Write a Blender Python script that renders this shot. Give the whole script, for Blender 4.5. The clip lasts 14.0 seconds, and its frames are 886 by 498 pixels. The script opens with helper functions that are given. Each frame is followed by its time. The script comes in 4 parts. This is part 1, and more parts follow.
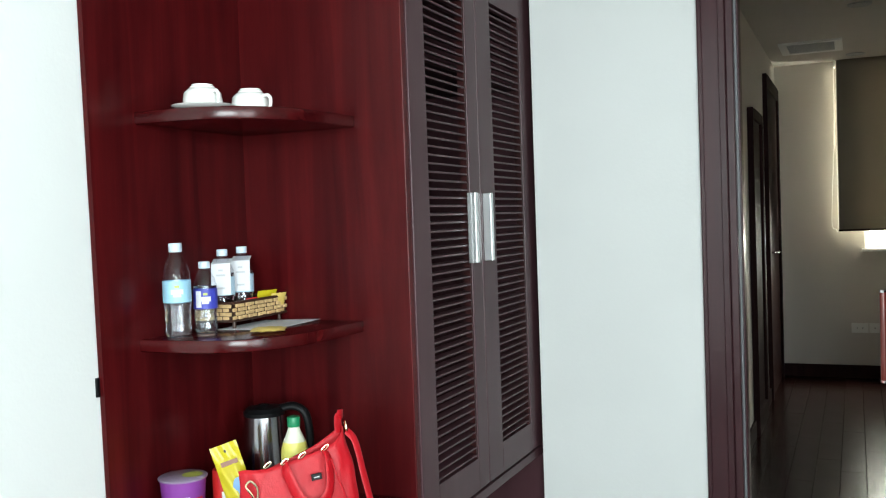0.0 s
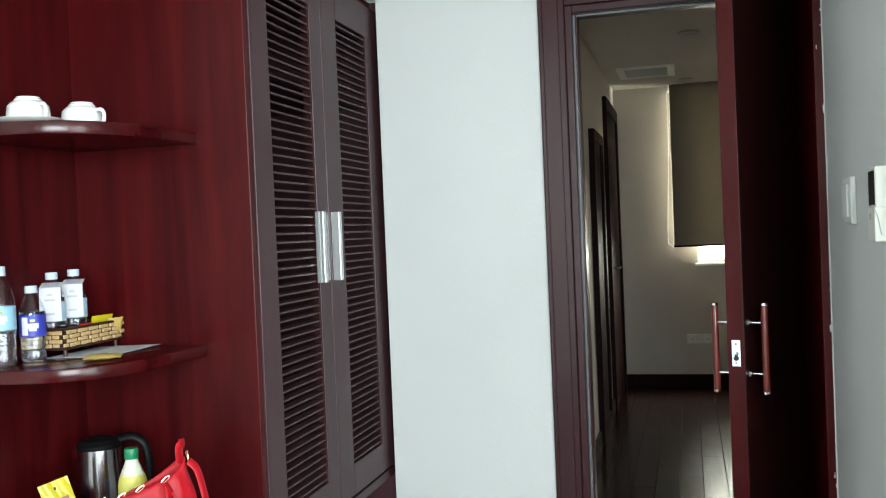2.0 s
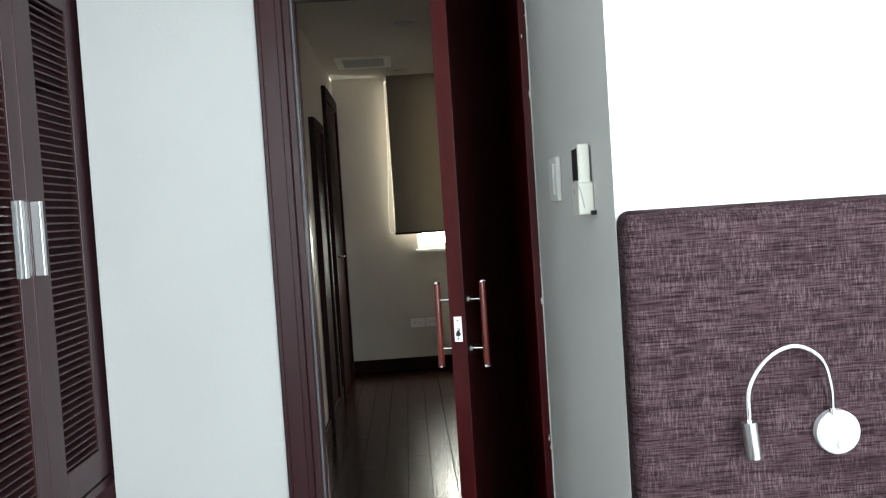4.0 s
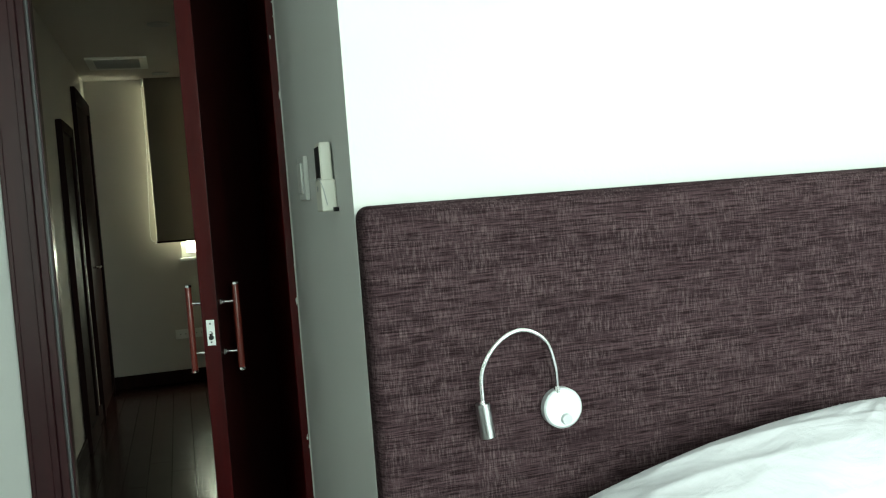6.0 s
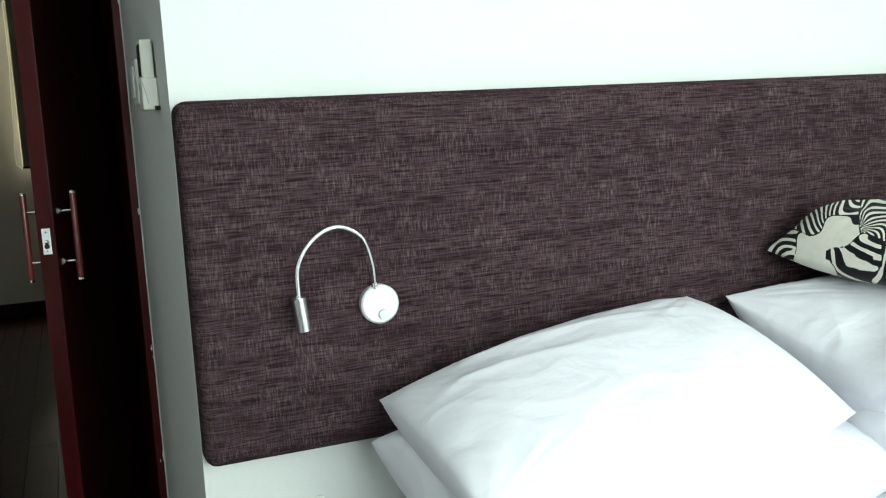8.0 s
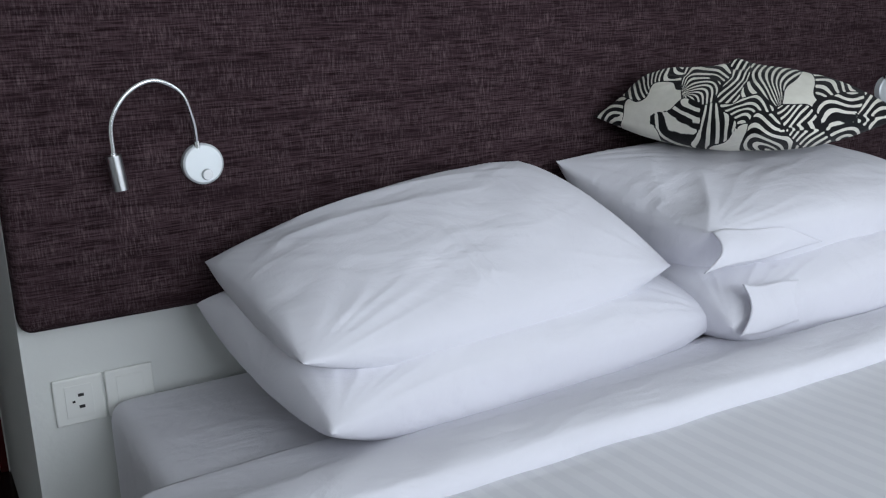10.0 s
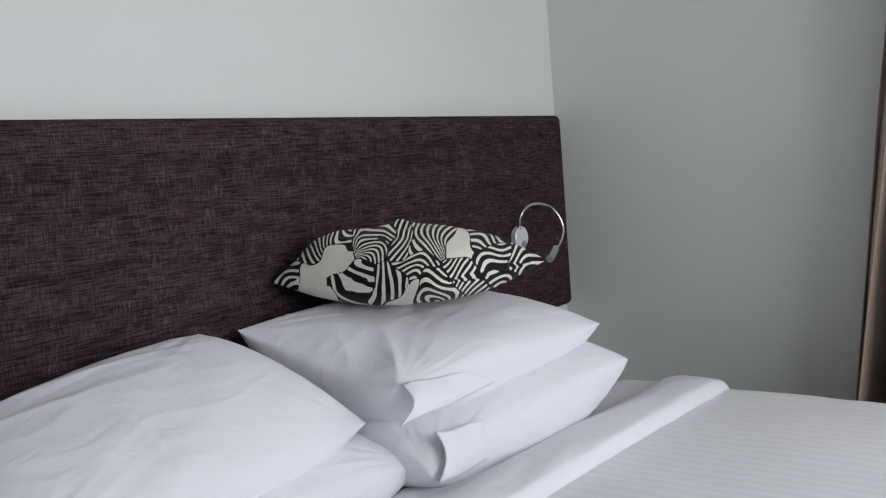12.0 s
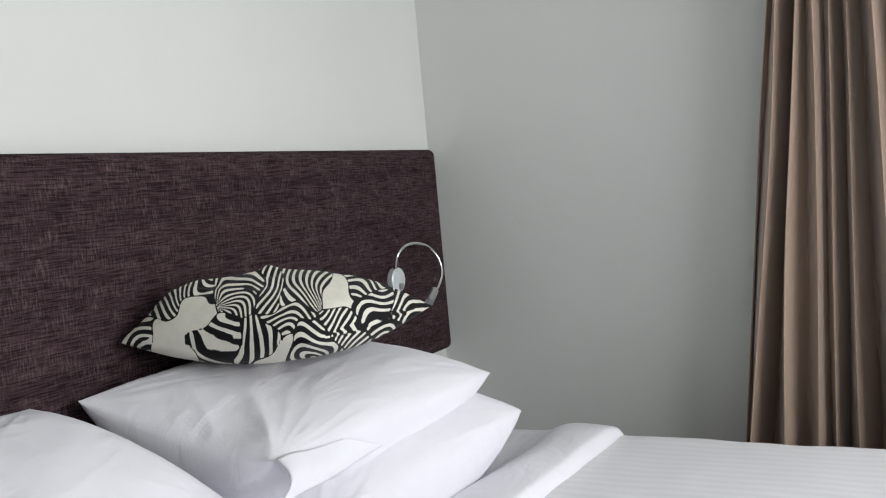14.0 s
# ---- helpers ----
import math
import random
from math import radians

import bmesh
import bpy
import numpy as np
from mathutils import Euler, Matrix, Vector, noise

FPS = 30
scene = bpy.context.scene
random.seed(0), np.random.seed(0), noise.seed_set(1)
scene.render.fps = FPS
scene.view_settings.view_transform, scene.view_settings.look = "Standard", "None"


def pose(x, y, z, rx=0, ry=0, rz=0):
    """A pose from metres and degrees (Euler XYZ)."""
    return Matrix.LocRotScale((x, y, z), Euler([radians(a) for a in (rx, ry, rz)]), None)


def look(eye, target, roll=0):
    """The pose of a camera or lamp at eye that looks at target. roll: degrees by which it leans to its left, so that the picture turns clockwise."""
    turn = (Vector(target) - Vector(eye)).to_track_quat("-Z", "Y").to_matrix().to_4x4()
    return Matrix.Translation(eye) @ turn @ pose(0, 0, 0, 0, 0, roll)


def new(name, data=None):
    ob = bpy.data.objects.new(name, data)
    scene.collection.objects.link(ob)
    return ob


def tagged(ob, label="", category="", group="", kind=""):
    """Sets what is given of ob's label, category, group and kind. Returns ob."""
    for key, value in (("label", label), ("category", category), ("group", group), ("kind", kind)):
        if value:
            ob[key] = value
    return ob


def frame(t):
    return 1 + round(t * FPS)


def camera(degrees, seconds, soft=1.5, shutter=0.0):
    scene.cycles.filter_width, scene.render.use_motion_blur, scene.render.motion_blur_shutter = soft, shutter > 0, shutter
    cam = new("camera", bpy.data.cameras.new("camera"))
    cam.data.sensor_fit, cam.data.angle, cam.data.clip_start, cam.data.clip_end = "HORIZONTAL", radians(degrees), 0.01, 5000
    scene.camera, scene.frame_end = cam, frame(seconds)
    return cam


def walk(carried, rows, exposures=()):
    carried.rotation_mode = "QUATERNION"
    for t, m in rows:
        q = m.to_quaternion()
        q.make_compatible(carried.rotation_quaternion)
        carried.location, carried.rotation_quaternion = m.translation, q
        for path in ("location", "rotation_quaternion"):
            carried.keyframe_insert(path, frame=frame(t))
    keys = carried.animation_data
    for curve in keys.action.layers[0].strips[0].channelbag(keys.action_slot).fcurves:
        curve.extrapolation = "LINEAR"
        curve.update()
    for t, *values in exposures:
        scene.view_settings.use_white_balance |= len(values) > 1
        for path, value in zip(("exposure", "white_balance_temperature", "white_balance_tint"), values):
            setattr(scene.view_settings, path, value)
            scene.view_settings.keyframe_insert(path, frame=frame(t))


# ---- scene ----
cam = camera(51.0, 14.0, soft=1.2)

PATH = [
    (0, (-0.343, -1.56, 1.334), (-1.155, 0.266, 1.27), -2.0),
    (0.5, (-0.342, -1.556, 1.341), (-1.113, 0.288, 1.278), -1.8),
    (1, (-0.34, -1.548, 1.339), (-1.031, 0.329, 1.299), -1.9),
    (1.5, (-0.34, -1.542, 1.337), (-0.933, 0.367, 1.311), -2.2),
    (2, (-0.341, -1.533, 1.334), (-0.854, 0.4, 1.298), -2.4),
    (2.5, (-0.341, -1.528, 1.328), (-0.732, 0.432, 1.271), -2.8),
    (3, (-0.342, -1.521, 1.327), (-0.571, 0.464, 1.251), -2.7),
    (3.5, (-0.343, -1.514, 1.32), (-0.42, 0.483, 1.239), -3.0),
    (4, (-0.349, -1.507, 1.311), (-0.278, 0.491, 1.228), -3.7),
    (6.5, (-0.267, -1.569, 1.282), (0.363, 0.325, 1.17), -4.2),
    (7, (-0.234, -1.601, 1.274), (0.465, 0.268, 1.141), -4.0),
    (9.5, (-0.133, -1.647, 1.12), (0.677, 0.128, 0.678), -2.6),
    (10, (-0.125, -1.657, 1.12), (0.847, 0.03, 0.661), -2.4),
    (10.5, (-0.142, -1.65, 1.133), (1.071, -0.11, 0.734), -2.0),
    (11, (-0.163, -1.636, 1.144), (1.21, -0.217, 0.824), -2.9),
    (11.5, (-0.188, -1.627, 1.149), (1.308, -0.318, 0.922), -3.9),
    (12, (-0.179, -1.611, 1.145), (1.393, -0.387, 0.97), -4.5),
    (12.5, (-0.144, -1.587, 1.135), (1.454, -0.395, 0.982), -4.8),
    (13, (-0.097, -1.548, 1.14), (1.552, -0.424, 1.002), -5.4),
    (13.5, (-0.049, -1.505, 1.145), (1.657, -0.469, 1.025), -5.5),
    (14, (-0.033, -1.462, 1.153), (1.711, -0.49, 1.029), -5.2),
]
EXPOSURES = [(0, 0.80, 6050, 4), (3, 0.75, 6050, 5), (4.2, 0.65, 6000, 8), (6.3, -0.2, 6300, -14), (7.2, -0.25, 6300, -12), (9.3, -0.80, 5850, 11),
             (10, -1.38, 5900, 13), (10.6, -1.72, 5930, 15), (11.2, -1.68, 6050, 16), (12, -1.38, 6250, 15), (14, -1.0, 6450, 13)]
walk(cam, [(t, look(eye, aim, roll)) for t, eye, aim, roll in PATH], EXPOSURES)

# ---- light ----
world = bpy.data.worlds.new("sky")
scene.world = world
world.use_nodes = True
wn = world.node_tree
sky = wn.nodes.new("ShaderNodeTexSky")
sky.sky_type, sky.sun_disc = "NISHITA", False
sky.sun_elevation, sky.sun_rotation = radians(50), radians(200)
wn.nodes["Background"].inputs["Strength"].default_value = 0.12
wn.links.new(sky.outputs[0], wn.nodes["Background"].inputs["Color"])


def area(name, loc, aim, w, h, watts, color=(1, 1, 1)):
    d = bpy.data.lights.new(name, "AREA")
    d.shape, d.size, d.size_y, d.energy, d.color = "RECTANGLE", w, h, watts, color
    ob = new(name, d)
    ob.matrix_world = look(loc, aim)
    return ob


area("east_window_light", (2.62, -2.65, 1.42), (0, -2.65, 1.42), 2.0, 1.9, 55, (0.97, 1.0, 0.98))
area("south_window_light", (1.0, -4.17, 1.58), (1.0, 0, 1.4), 2.6, 1.6, 170, (0.97, 1.0, 0.98))
area("corridor_window_light", (0.16, 6.42, 1.68), (0.16, 4, 1.5), 0.84, 1.3, 112, (1.0, 0.93, 0.76))


# ---- materials ----
class Mat:
    """A principled material with short ways to add nodes."""

    def __init__(self, name, color=(0.8, 0.8, 0.8), rough=0.5, metal=0.0, **more):
        self.m = bpy.data.materials.new(name)
        self.m.use_nodes = True
        self.t = self.m.node_tree
        self.b = self.t.nodes["Principled BSDF"]
        self.b.inputs["Base Color"].default_value = (*color, 1)
        self.b.inputs["Roughness"].default_value = rough
        self.b.inputs["Metallic"].default_value = metal
        for k, v in more.items():
            self.b.inputs[k.replace("_", " ")].default_value = v

    def node(self, kind, operation="", blend="", **values):
        n = self.t.nodes.new("ShaderNode" + kind)
        if operation:
            n.operation = operation
        if blend:
            n.blend_type = blend
        for k, v in values.items():
            n.inputs[k].default_value = v
        return n

    def link(self, a, b):
        self.t.links.new(a, b)

    def coords(self, scale=(1, 1, 1), rot=(0, 0, 0)):
        c, mp = self.node("TexCoord"), self.node("Mapping")
        mp.inputs["Scale"].default_value = scale
        mp.inputs["Rotation"].default_value = rot
        self.link(c.outputs["Object"], mp.inputs["Vector"])
        return mp.outputs["Vector"]

    def noise(self, vec, scale, detail=4.0, rough=0.55, distortion=0.0):
        n = self.node("TexNoise", Scale=scale, Detail=detail, Roughness=rough, Distortion=distortion)
        self.link(vec, n.inputs["Vector"])
        return n.outputs["Fac"]

    def ramp(self, fac, stops):
        r = self.node("ValToRGB")
        el = r.color_ramp.elements
        while len(el) < len(stops):
            el.new(0.5)
        for e, (p, c) in zip(el, stops):
            e.position, e.color = p, (*c, 1) if len(c) == 3 else c
        self.link(fac, r.inputs[0])
        return r.outputs[0]

    def mix(self, fac, a, b, blend="MIX"):
        n = self.node("MixRGB", blend=blend)
        for v, s in ((fac, n.inputs[0]), (a, n.inputs[1]), (b, n.inputs[2])):
            if isinstance(v, (int, float)):
                s.default_value = v
            elif isinstance(v, tuple):
                s.default_value = (*v, 1)
            else:
                self.link(v, s)
        return n.outputs[0]

    def math(self, op, a, b=0.0, c=0.0):
        n = self.node("Math", operation=op)
        for v, s in zip((a, b, c), n.inputs):
            if isinstance(v, (int, float)):
                s.default_value = v
            else:
                self.link(v, s)
        return n.outputs[0]

    def color(self, out):
        self.link(out, self.b.inputs["Base Color"])

    def rough(self, out):
        self.link(out, self.b.inputs["Roughness"])

    def bump(self, height, strength=0.2, distance=0.01):
        n = self.node("Bump", Strength=strength, Distance=distance)
        self.link(height, n.inputs["Height"])
        self.link(n.outputs[0], self.b.inputs["Normal"])


def plaster(name, color):
    m = Mat(name, color, 0.75)
    v = m.coords()
    big, fine = m.noise(v, 1.3, 3), m.noise(v, 90, 3)
    dark = tuple(c * 0.94 for c in color)
    m.color(m.mix(m.ramp(big, [(0.3, (0, 0, 0)), (0.7, (1, 1, 1))]), dark, color))
    m.bump(fine, 0.12, 0.004)
    return m.m


def lacquer(name, dark, light, rough, along, coat=0.3, spec=0.5):
    """Lacquered wood whose grain runs along one axis."""
    m = Mat(name, light, rough, Coat_Weight=coat, Coat_Roughness=0.12, Specular_IOR_Level=spec)
    s = [14.0, 14.0, 14.0]
    s[along] = 0.9
    v = m.coords(tuple(s))
    grain = m.noise(v, 1.0, 6, 0.6, 0.6)
    s2 = [60.0, 60.0, 60.0]
    s2[along] = 3.0
    pores = m.noise(m.coords(tuple(s2)), 1.5, 3)
    smear = m.noise(m.coords(), 2.2, 3)
    tone = m.ramp(grain, [(0.25, dark), (0.5, tuple((a + b) / 2 for a, b in zip(dark, light))), (0.75, light)])
    tone = m.mix(m.math("MULTIPLY", pores, 0.35), tone, dark)
    m.color(tone)
    m.rough(m.math("MULTIPLY_ADD", smear, 0.16, rough - 0.08))
    m.bump(pores, 0.05, 0.002)
    return m.m


def cloth(name, color, weave=900.0, rough=0.85, wrinkle=0.25, sheen=0.0):
    m = Mat(name, color, rough, Sheen_Weight=sheen)
    v = m.coords()
    big = m.noise(v, 9, 4, 0.5, 0.8)
    fine = m.noise(v, weave, 2)
    m.color(m.mix(big, tuple(c * 0.96 for c in color), color))
    crease = m.noise(m.coords((5, 13, 5)), 1.0, 3, 0.45, 1.2)
    m.bump(m.math("ADD", m.math("MULTIPLY_ADD", big, 2.0, m.math("MULTIPLY", fine, 0.1)), m.math("MULTIPLY", crease, 2.0)), wrinkle, 0.006)
    return m.m


WALL = plaster("white_wall_paint", (0.725, 0.74, 0.72))
CEIL = plaster("ceiling_paint", (0.72, 0.72, 0.70))
CORR = plaster("corridor_wall_paint", (0.60, 0.565, 0.52))
WOOD_V = lacquer("red_mahogany_upright", (0.022, 0.0008, 0.0016), (0.094, 0.0056, 0.0066), 0.34, 2, 0.03, 0.14)
WOOD_H = lacquer("red_mahogany_level", (0.024, 0.0012, 0.002), (0.080, 0.005, 0.0055), 0.22, 0, 0.15, 0.35)
DOORWOOD = lacquer("wardrobe_door_lacquer", (0.044, 0.016, 0.020), (0.068, 0.026, 0.032), 0.45, 2, 0.05, 0.35)
LEAFWOOD = lacquer("door_leaf_lacquer", (0.014, 0.003, 0.003), (0.034, 0.005, 0.005), 0.4, 2, 0.05, 0.35)
CASING = lacquer("casing_lacquer", (0.030, 0.009, 0.012), (0.060, 0.016, 0.020), 0.32, 2, 0.15, 0.4)
# mahogany darkened: the shade behind the louvres is put into its colour
PITWOOD = lacquer("wardrobe_inside_shaded", (0.012, 0.003, 0.003), (0.03, 0.006, 0.006), 0.5, 2, 0.0)
DARKWOOD = lacquer("dark_corridor_wood", (0.012, 0.005, 0.005), (0.026, 0.010, 0.010), 0.6, 2, 0.0, 0.05)
STEEL = Mat("brushed_steel", (0.55, 0.56, 0.57), 0.28, 1.0).m
KETTLESTEEL = Mat("dark_polished_steel", (0.40, 0.39, 0.40), 0.16, 1.0).m
CHROME = Mat("polished_chrome", (0.82, 0.83, 0.84), 0.12, 1.0).m
SATIN = Mat("satin_aluminium", (0.78, 0.80, 0.80), 0.38, 1.0).m
GOLD = Mat("gold_metal", (0.82, 0.68, 0.45), 0.2, 1.0).m
SILVERPAINT = Mat("silver_paint", (0.72, 0.76, 0.78), 0.4, 0.3).m
PLASTIC = Mat("white_plastic", (0.80, 0.81, 0.78), 0.35).m
IVORY = Mat("ivory_plastic", (0.76, 0.76, 0.68), 0.4).m
GREYP = Mat("grey_plastic", (0.45, 0.46, 0.46), 0.4).m
BLACK = Mat("black_plastic", (0.004, 0.004, 0.0045), 0.45, Specular_IOR_Level=0.2).m
CERAMIC = Mat("white_glazed_ceramic", (0.82, 0.82, 0.79), 0.12, Coat_Weight=0.5).m
PAPER = Mat("white_paper", (0.66, 0.67, 0.70), 0.7).m
PRINT = Mat("grey_print", (0.48, 0.49, 0.51), 0.7).m
COPPER = Mat("red_handle_wood", (0.13, 0.018, 0.012), 0.3, Coat_Weight=0.2).m
PIT = Mat("socket_hole", (0.02, 0.02, 0.02), 0.6).m
SEAL = Mat("grey_rubber_seal", (0.16, 0.16, 0.17), 0.45).m
LINEN = cloth("white_cotton", (0.79, 0.785, 0.84), 700, 0.85, 0.42)


def headboard_fabric():
    """Slubby tweed: pale upright flecks over dark level yarns that gather into bands."""
    m = Mat("purple_brown_tweed", (0.1, 0.07, 0.07), 0.95, Specular_IOR_Level=0.08)
    up = m.noise(m.coords((330, 330, 42)), 1.0, 3, 0.7)
    level = m.noise(m.coords((16, 60, 340)), 1.0, 3, 0.7)
    band = m.noise(m.coords((1.2, 6, 26)), 1.0, 4, 0.6)
    line = m.noise(m.coords((2.0, 10, 150)), 1.0, 2, 0.5)
    patch = m.noise(m.coords((16, 16, 26)), 1.0, 4, 0.65)
    base = m.mix(m.ramp(level, [(0.38, (0, 0, 0)), (0.62, (1, 1, 1))]), (0.016, 0.008, 0.010), (0.066, 0.040, 0.046))
    base = m.mix(m.math("MULTIPLY", m.ramp(band, [(0.38, (1, 1, 1)), (0.50, (0, 0, 0))]), 0.6), base, (0.021, 0.011, 0.014))
    base = m.mix(m.math("MULTIPLY", m.ramp(line, [(0.30, (1, 1, 1)), (0.37, (0, 0, 0))]), 0.7), base, (0.014, 0.007, 0.009))
    slub = m.ramp(up, [(0.45, (0, 0, 0)), (0.66, (1, 1, 1))])
    slub = m.mix(1.0, slub, m.ramp(patch, [(0.36, (0.10, 0.10, 0.10)), (0.62, (1, 1, 1))]), "MULTIPLY")
    slub = m.mix(1.0, slub, m.ramp(level, [(0.36, (0.3, 0.3, 0.3)), (0.56, (1, 1, 1))]), "MULTIPLY")
    m.color(m.mix(m.math("MULTIPLY", slub, 0.72), base, (0.160, 0.115, 0.121)))
    m.bump(m.math("ADD", up, level), 0.6, 0.003)
    return m.m


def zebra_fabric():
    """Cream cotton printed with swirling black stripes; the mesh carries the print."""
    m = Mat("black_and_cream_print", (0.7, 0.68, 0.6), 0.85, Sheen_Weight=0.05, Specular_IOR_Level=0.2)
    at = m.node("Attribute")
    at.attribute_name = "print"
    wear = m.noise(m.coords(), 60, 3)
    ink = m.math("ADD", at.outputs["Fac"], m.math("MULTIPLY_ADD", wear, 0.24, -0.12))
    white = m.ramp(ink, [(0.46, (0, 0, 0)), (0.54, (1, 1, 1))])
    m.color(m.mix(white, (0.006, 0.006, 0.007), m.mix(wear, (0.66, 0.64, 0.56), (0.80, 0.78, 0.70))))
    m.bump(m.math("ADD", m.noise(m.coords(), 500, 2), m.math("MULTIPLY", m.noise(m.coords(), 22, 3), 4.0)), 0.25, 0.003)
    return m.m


def duvet_fabric():
    m = Mat("white_satin_stripe", (0.8, 0.8, 0.82), 0.7, Sheen_Weight=0.1)
    w = m.node("TexWave", Scale=1.0, Distortion=0.0)
    w.bands_direction = "X"
    m.link(m.coords((9.0, 1, 1)), w.inputs["Vector"])
    band = m.ramp(w.outputs["Fac"], [(0.42, (0, 0, 0)), (0.58, (1, 1, 1))])
    m.color(m.mix(band, (0.755, 0.755, 0.79), (0.80, 0.80, 0.83)))
    m.rough(m.math("MULTIPLY_ADD", band, 0.25, 0.5))
    m.bump(m.noise(m.coords(), 10, 4, 0.5, 0.7), 0.25, 0.012)
    return m.m


def curtain_fabric():
    m = Mat("taupe_curtain_cloth", (0.33, 0.24, 0.16), 0.62, Sheen_Weight=0.3)
    fine = m.noise(m.coords((500, 500, 60)), 1.0, 2)
    m.color(m.mix(fine, (0.30, 0.212, 0.158), (0.40, 0.29, 0.22)))
    m.bump(fine, 0.15, 0.002)
    return m.m


def floor_wood():
    m = Mat("dark_floor_planks", (0.05, 0.02, 0.015), 0.2, Specular_IOR_Level=0.13, Coat_Weight=0.02, Coat_Roughness=0.12)
    g = m.noise(m.coords((30, 2, 30)), 1.0, 5, 0.6, 0.5)
    info = m.node("ObjectInfo")
    tone = m.mix(g, (0.010, 0.0032, 0.003), (0.026, 0.009, 0.0075))
    m.color(m.mix(m.math("MULTIPLY", info.outputs["Random"], 0.5), tone, (0.014, 0.006, 0.005)))
    m.rough(m.math("MULTIPLY_ADD", m.noise(m.coords(), 5, 3), 0.15, 0.14))
    m.bump(g, 0.04, 0.003)
    return m.m


HEADFAB, ZEBRA, DUVETFAB, CURTFAB, FLOORW = headboard_fabric(), zebra_fabric(), duvet_fabric(), curtain_fabric(), floor_wood()


def weave_straw():
    m = Mat("woven_straw", (0.6, 0.42, 0.2), 0.55)
    n = m.noise(m.coords((60, 60, 60)), 1.0, 3)
    m.color(m.mix(n, (0.42, 0.27, 0.11), (0.66, 0.48, 0.24)))
    return m.m


def clear(name, color, rough=0.03, ior=1.45):
    return Mat(name, color, rough, Transmission_Weight=1.0, IOR=ior).m


def plain(name, color, rough=0.5, **more):
    """A plastic or paper colour with slight mottling."""
    m = Mat(name, color, rough, **more)
    m.color(m.mix(m.noise(m.coords(), 60, 3), tuple(c * 0.82 for c in color), color))
    return m.m


STRAW = weave_straw()


def see_through(name, color, gloss):
    """Thin clear plastic: light passes straight through, with sharp glints."""
    m = Mat(name, color, 0.04)
    film = m.noise(m.coords((1.6, 1.6, 0.6)), 60, 3)
    bump = m.node("Bump", Strength=0.35, Distance=0.004)
    m.link(film, bump.inputs["Height"])
    open_way = m.node("BsdfTransparent", Color=(*color, 1))
    shine = m.node("BsdfGlossy", Roughness=0.05)
    m.link(bump.outputs[0], shine.inputs["Normal"])
    rim = m.node("LayerWeight", Blend=0.35)
    m.link(bump.outputs[0], rim.inputs["Normal"])
    both = m.node("MixShader")
    m.link(m.math("MULTIPLY_ADD", m.math("POWER", rim.outputs["Facing"], 2.0), gloss, 0.05), both.inputs[0])
    m.link(open_way.outputs[0], both.inputs[1])
    m.link(shine.outputs[0], both.inputs[2])
    m.link(both.outputs[0], m.t.nodes["Material Output"].inputs["Surface"])
    return m.m


WATER = clear("water", (0.97, 0.98, 1.0), 0.02, 1.33)
PET = see_through("clear_bottle_plastic", (0.97, 0.98, 1.0), 0.45)
GLASS = clear("window_glass", (0.96, 0.98, 0.97), 0.0)
CAPBLUE = plain("pale_blue_cap", (0.62, 0.74, 0.84), 0.35)
LABELBLUE = plain("pale_blue_label", (0.36, 0.62, 0.78), 0.4)
LABELDEEP = plain("deep_blue_label", (0.05, 0.06, 0.42), 0.4)
LABELMID = plain("light_blue_label", (0.45, 0.62, 0.75), 0.4)
LEMON = plain("yellow_label", (0.75, 0.70, 0.15), 0.4)
CLOUDY = plain("cloudy_lemon_drink", (0.74, 0.76, 0.60), 0.15)
GREENCAP = plain("green_cap", (0.02, 0.22, 0.09), 0.4)
YELLOW = plain("yellow_foil", (0.60, 0.50, 0.012), 0.32)
YELLOWP = plain("dull_yellow_paper", (0.62, 0.46, 0.12), 0.5)
PURPLE = plain("purple_tub", (0.22, 0.045, 0.30), 0.4)
FOIL = plain("printed_foil_lid", (0.30, 0.24, 0.34), 0.3)
LIME = plain("lime_print", (0.42, 0.46, 0.08), 0.4)
REDP = plain("red_packet", (0.55, 0.02, 0.02), 0.4)
BLUEP = plain("blue_print", (0.16, 0.35, 0.62), 0.4)
BROWNP = plain("brown_print", (0.22, 0.07, 0.02), 0.4)
DARKCANE = plain("dark_cane", (0.045, 0.018, 0.010), 0.45)


def leather():
    m = Mat("red_leather", (0.62, 0.02, 0.03), 0.5, Specular_IOR_Level=0.35)
    v = m.coords()
    m.color(m.mix(m.noise(v, 14, 3), (0.34, 0.002, 0.008), (0.48, 0.004, 0.013)))
    m.bump(m.math("ADD", m.noise(v, 30, 3), m.math("MULTIPLY", m.noise(v, 420, 2), 0.2)), 0.35, 0.006)
    return m.m


LEATHER = leather()


def blind_cloth():
    m = Mat("roller_blind_cloth", (0.30, 0.27, 0.22), 0.85)
    m.color(m.mix(m.noise(m.coords((400, 400, 400)), 1, 2), (0.26, 0.235, 0.19), (0.33, 0.30, 0.25)))
    thin = m.node("BsdfTranslucent", Color=(0.26, 0.23, 0.19, 1))
    both = m.node("MixShader", Fac=0.12)
    m.link(m.b.outputs[0], both.inputs[1])
    m.link(thin.outputs[0], both.inputs[2])
    m.link(both.outputs[0], m.t.nodes["Material Output"].inputs["Surface"])
    return m.m


BLINDCLOTH = blind_cloth()


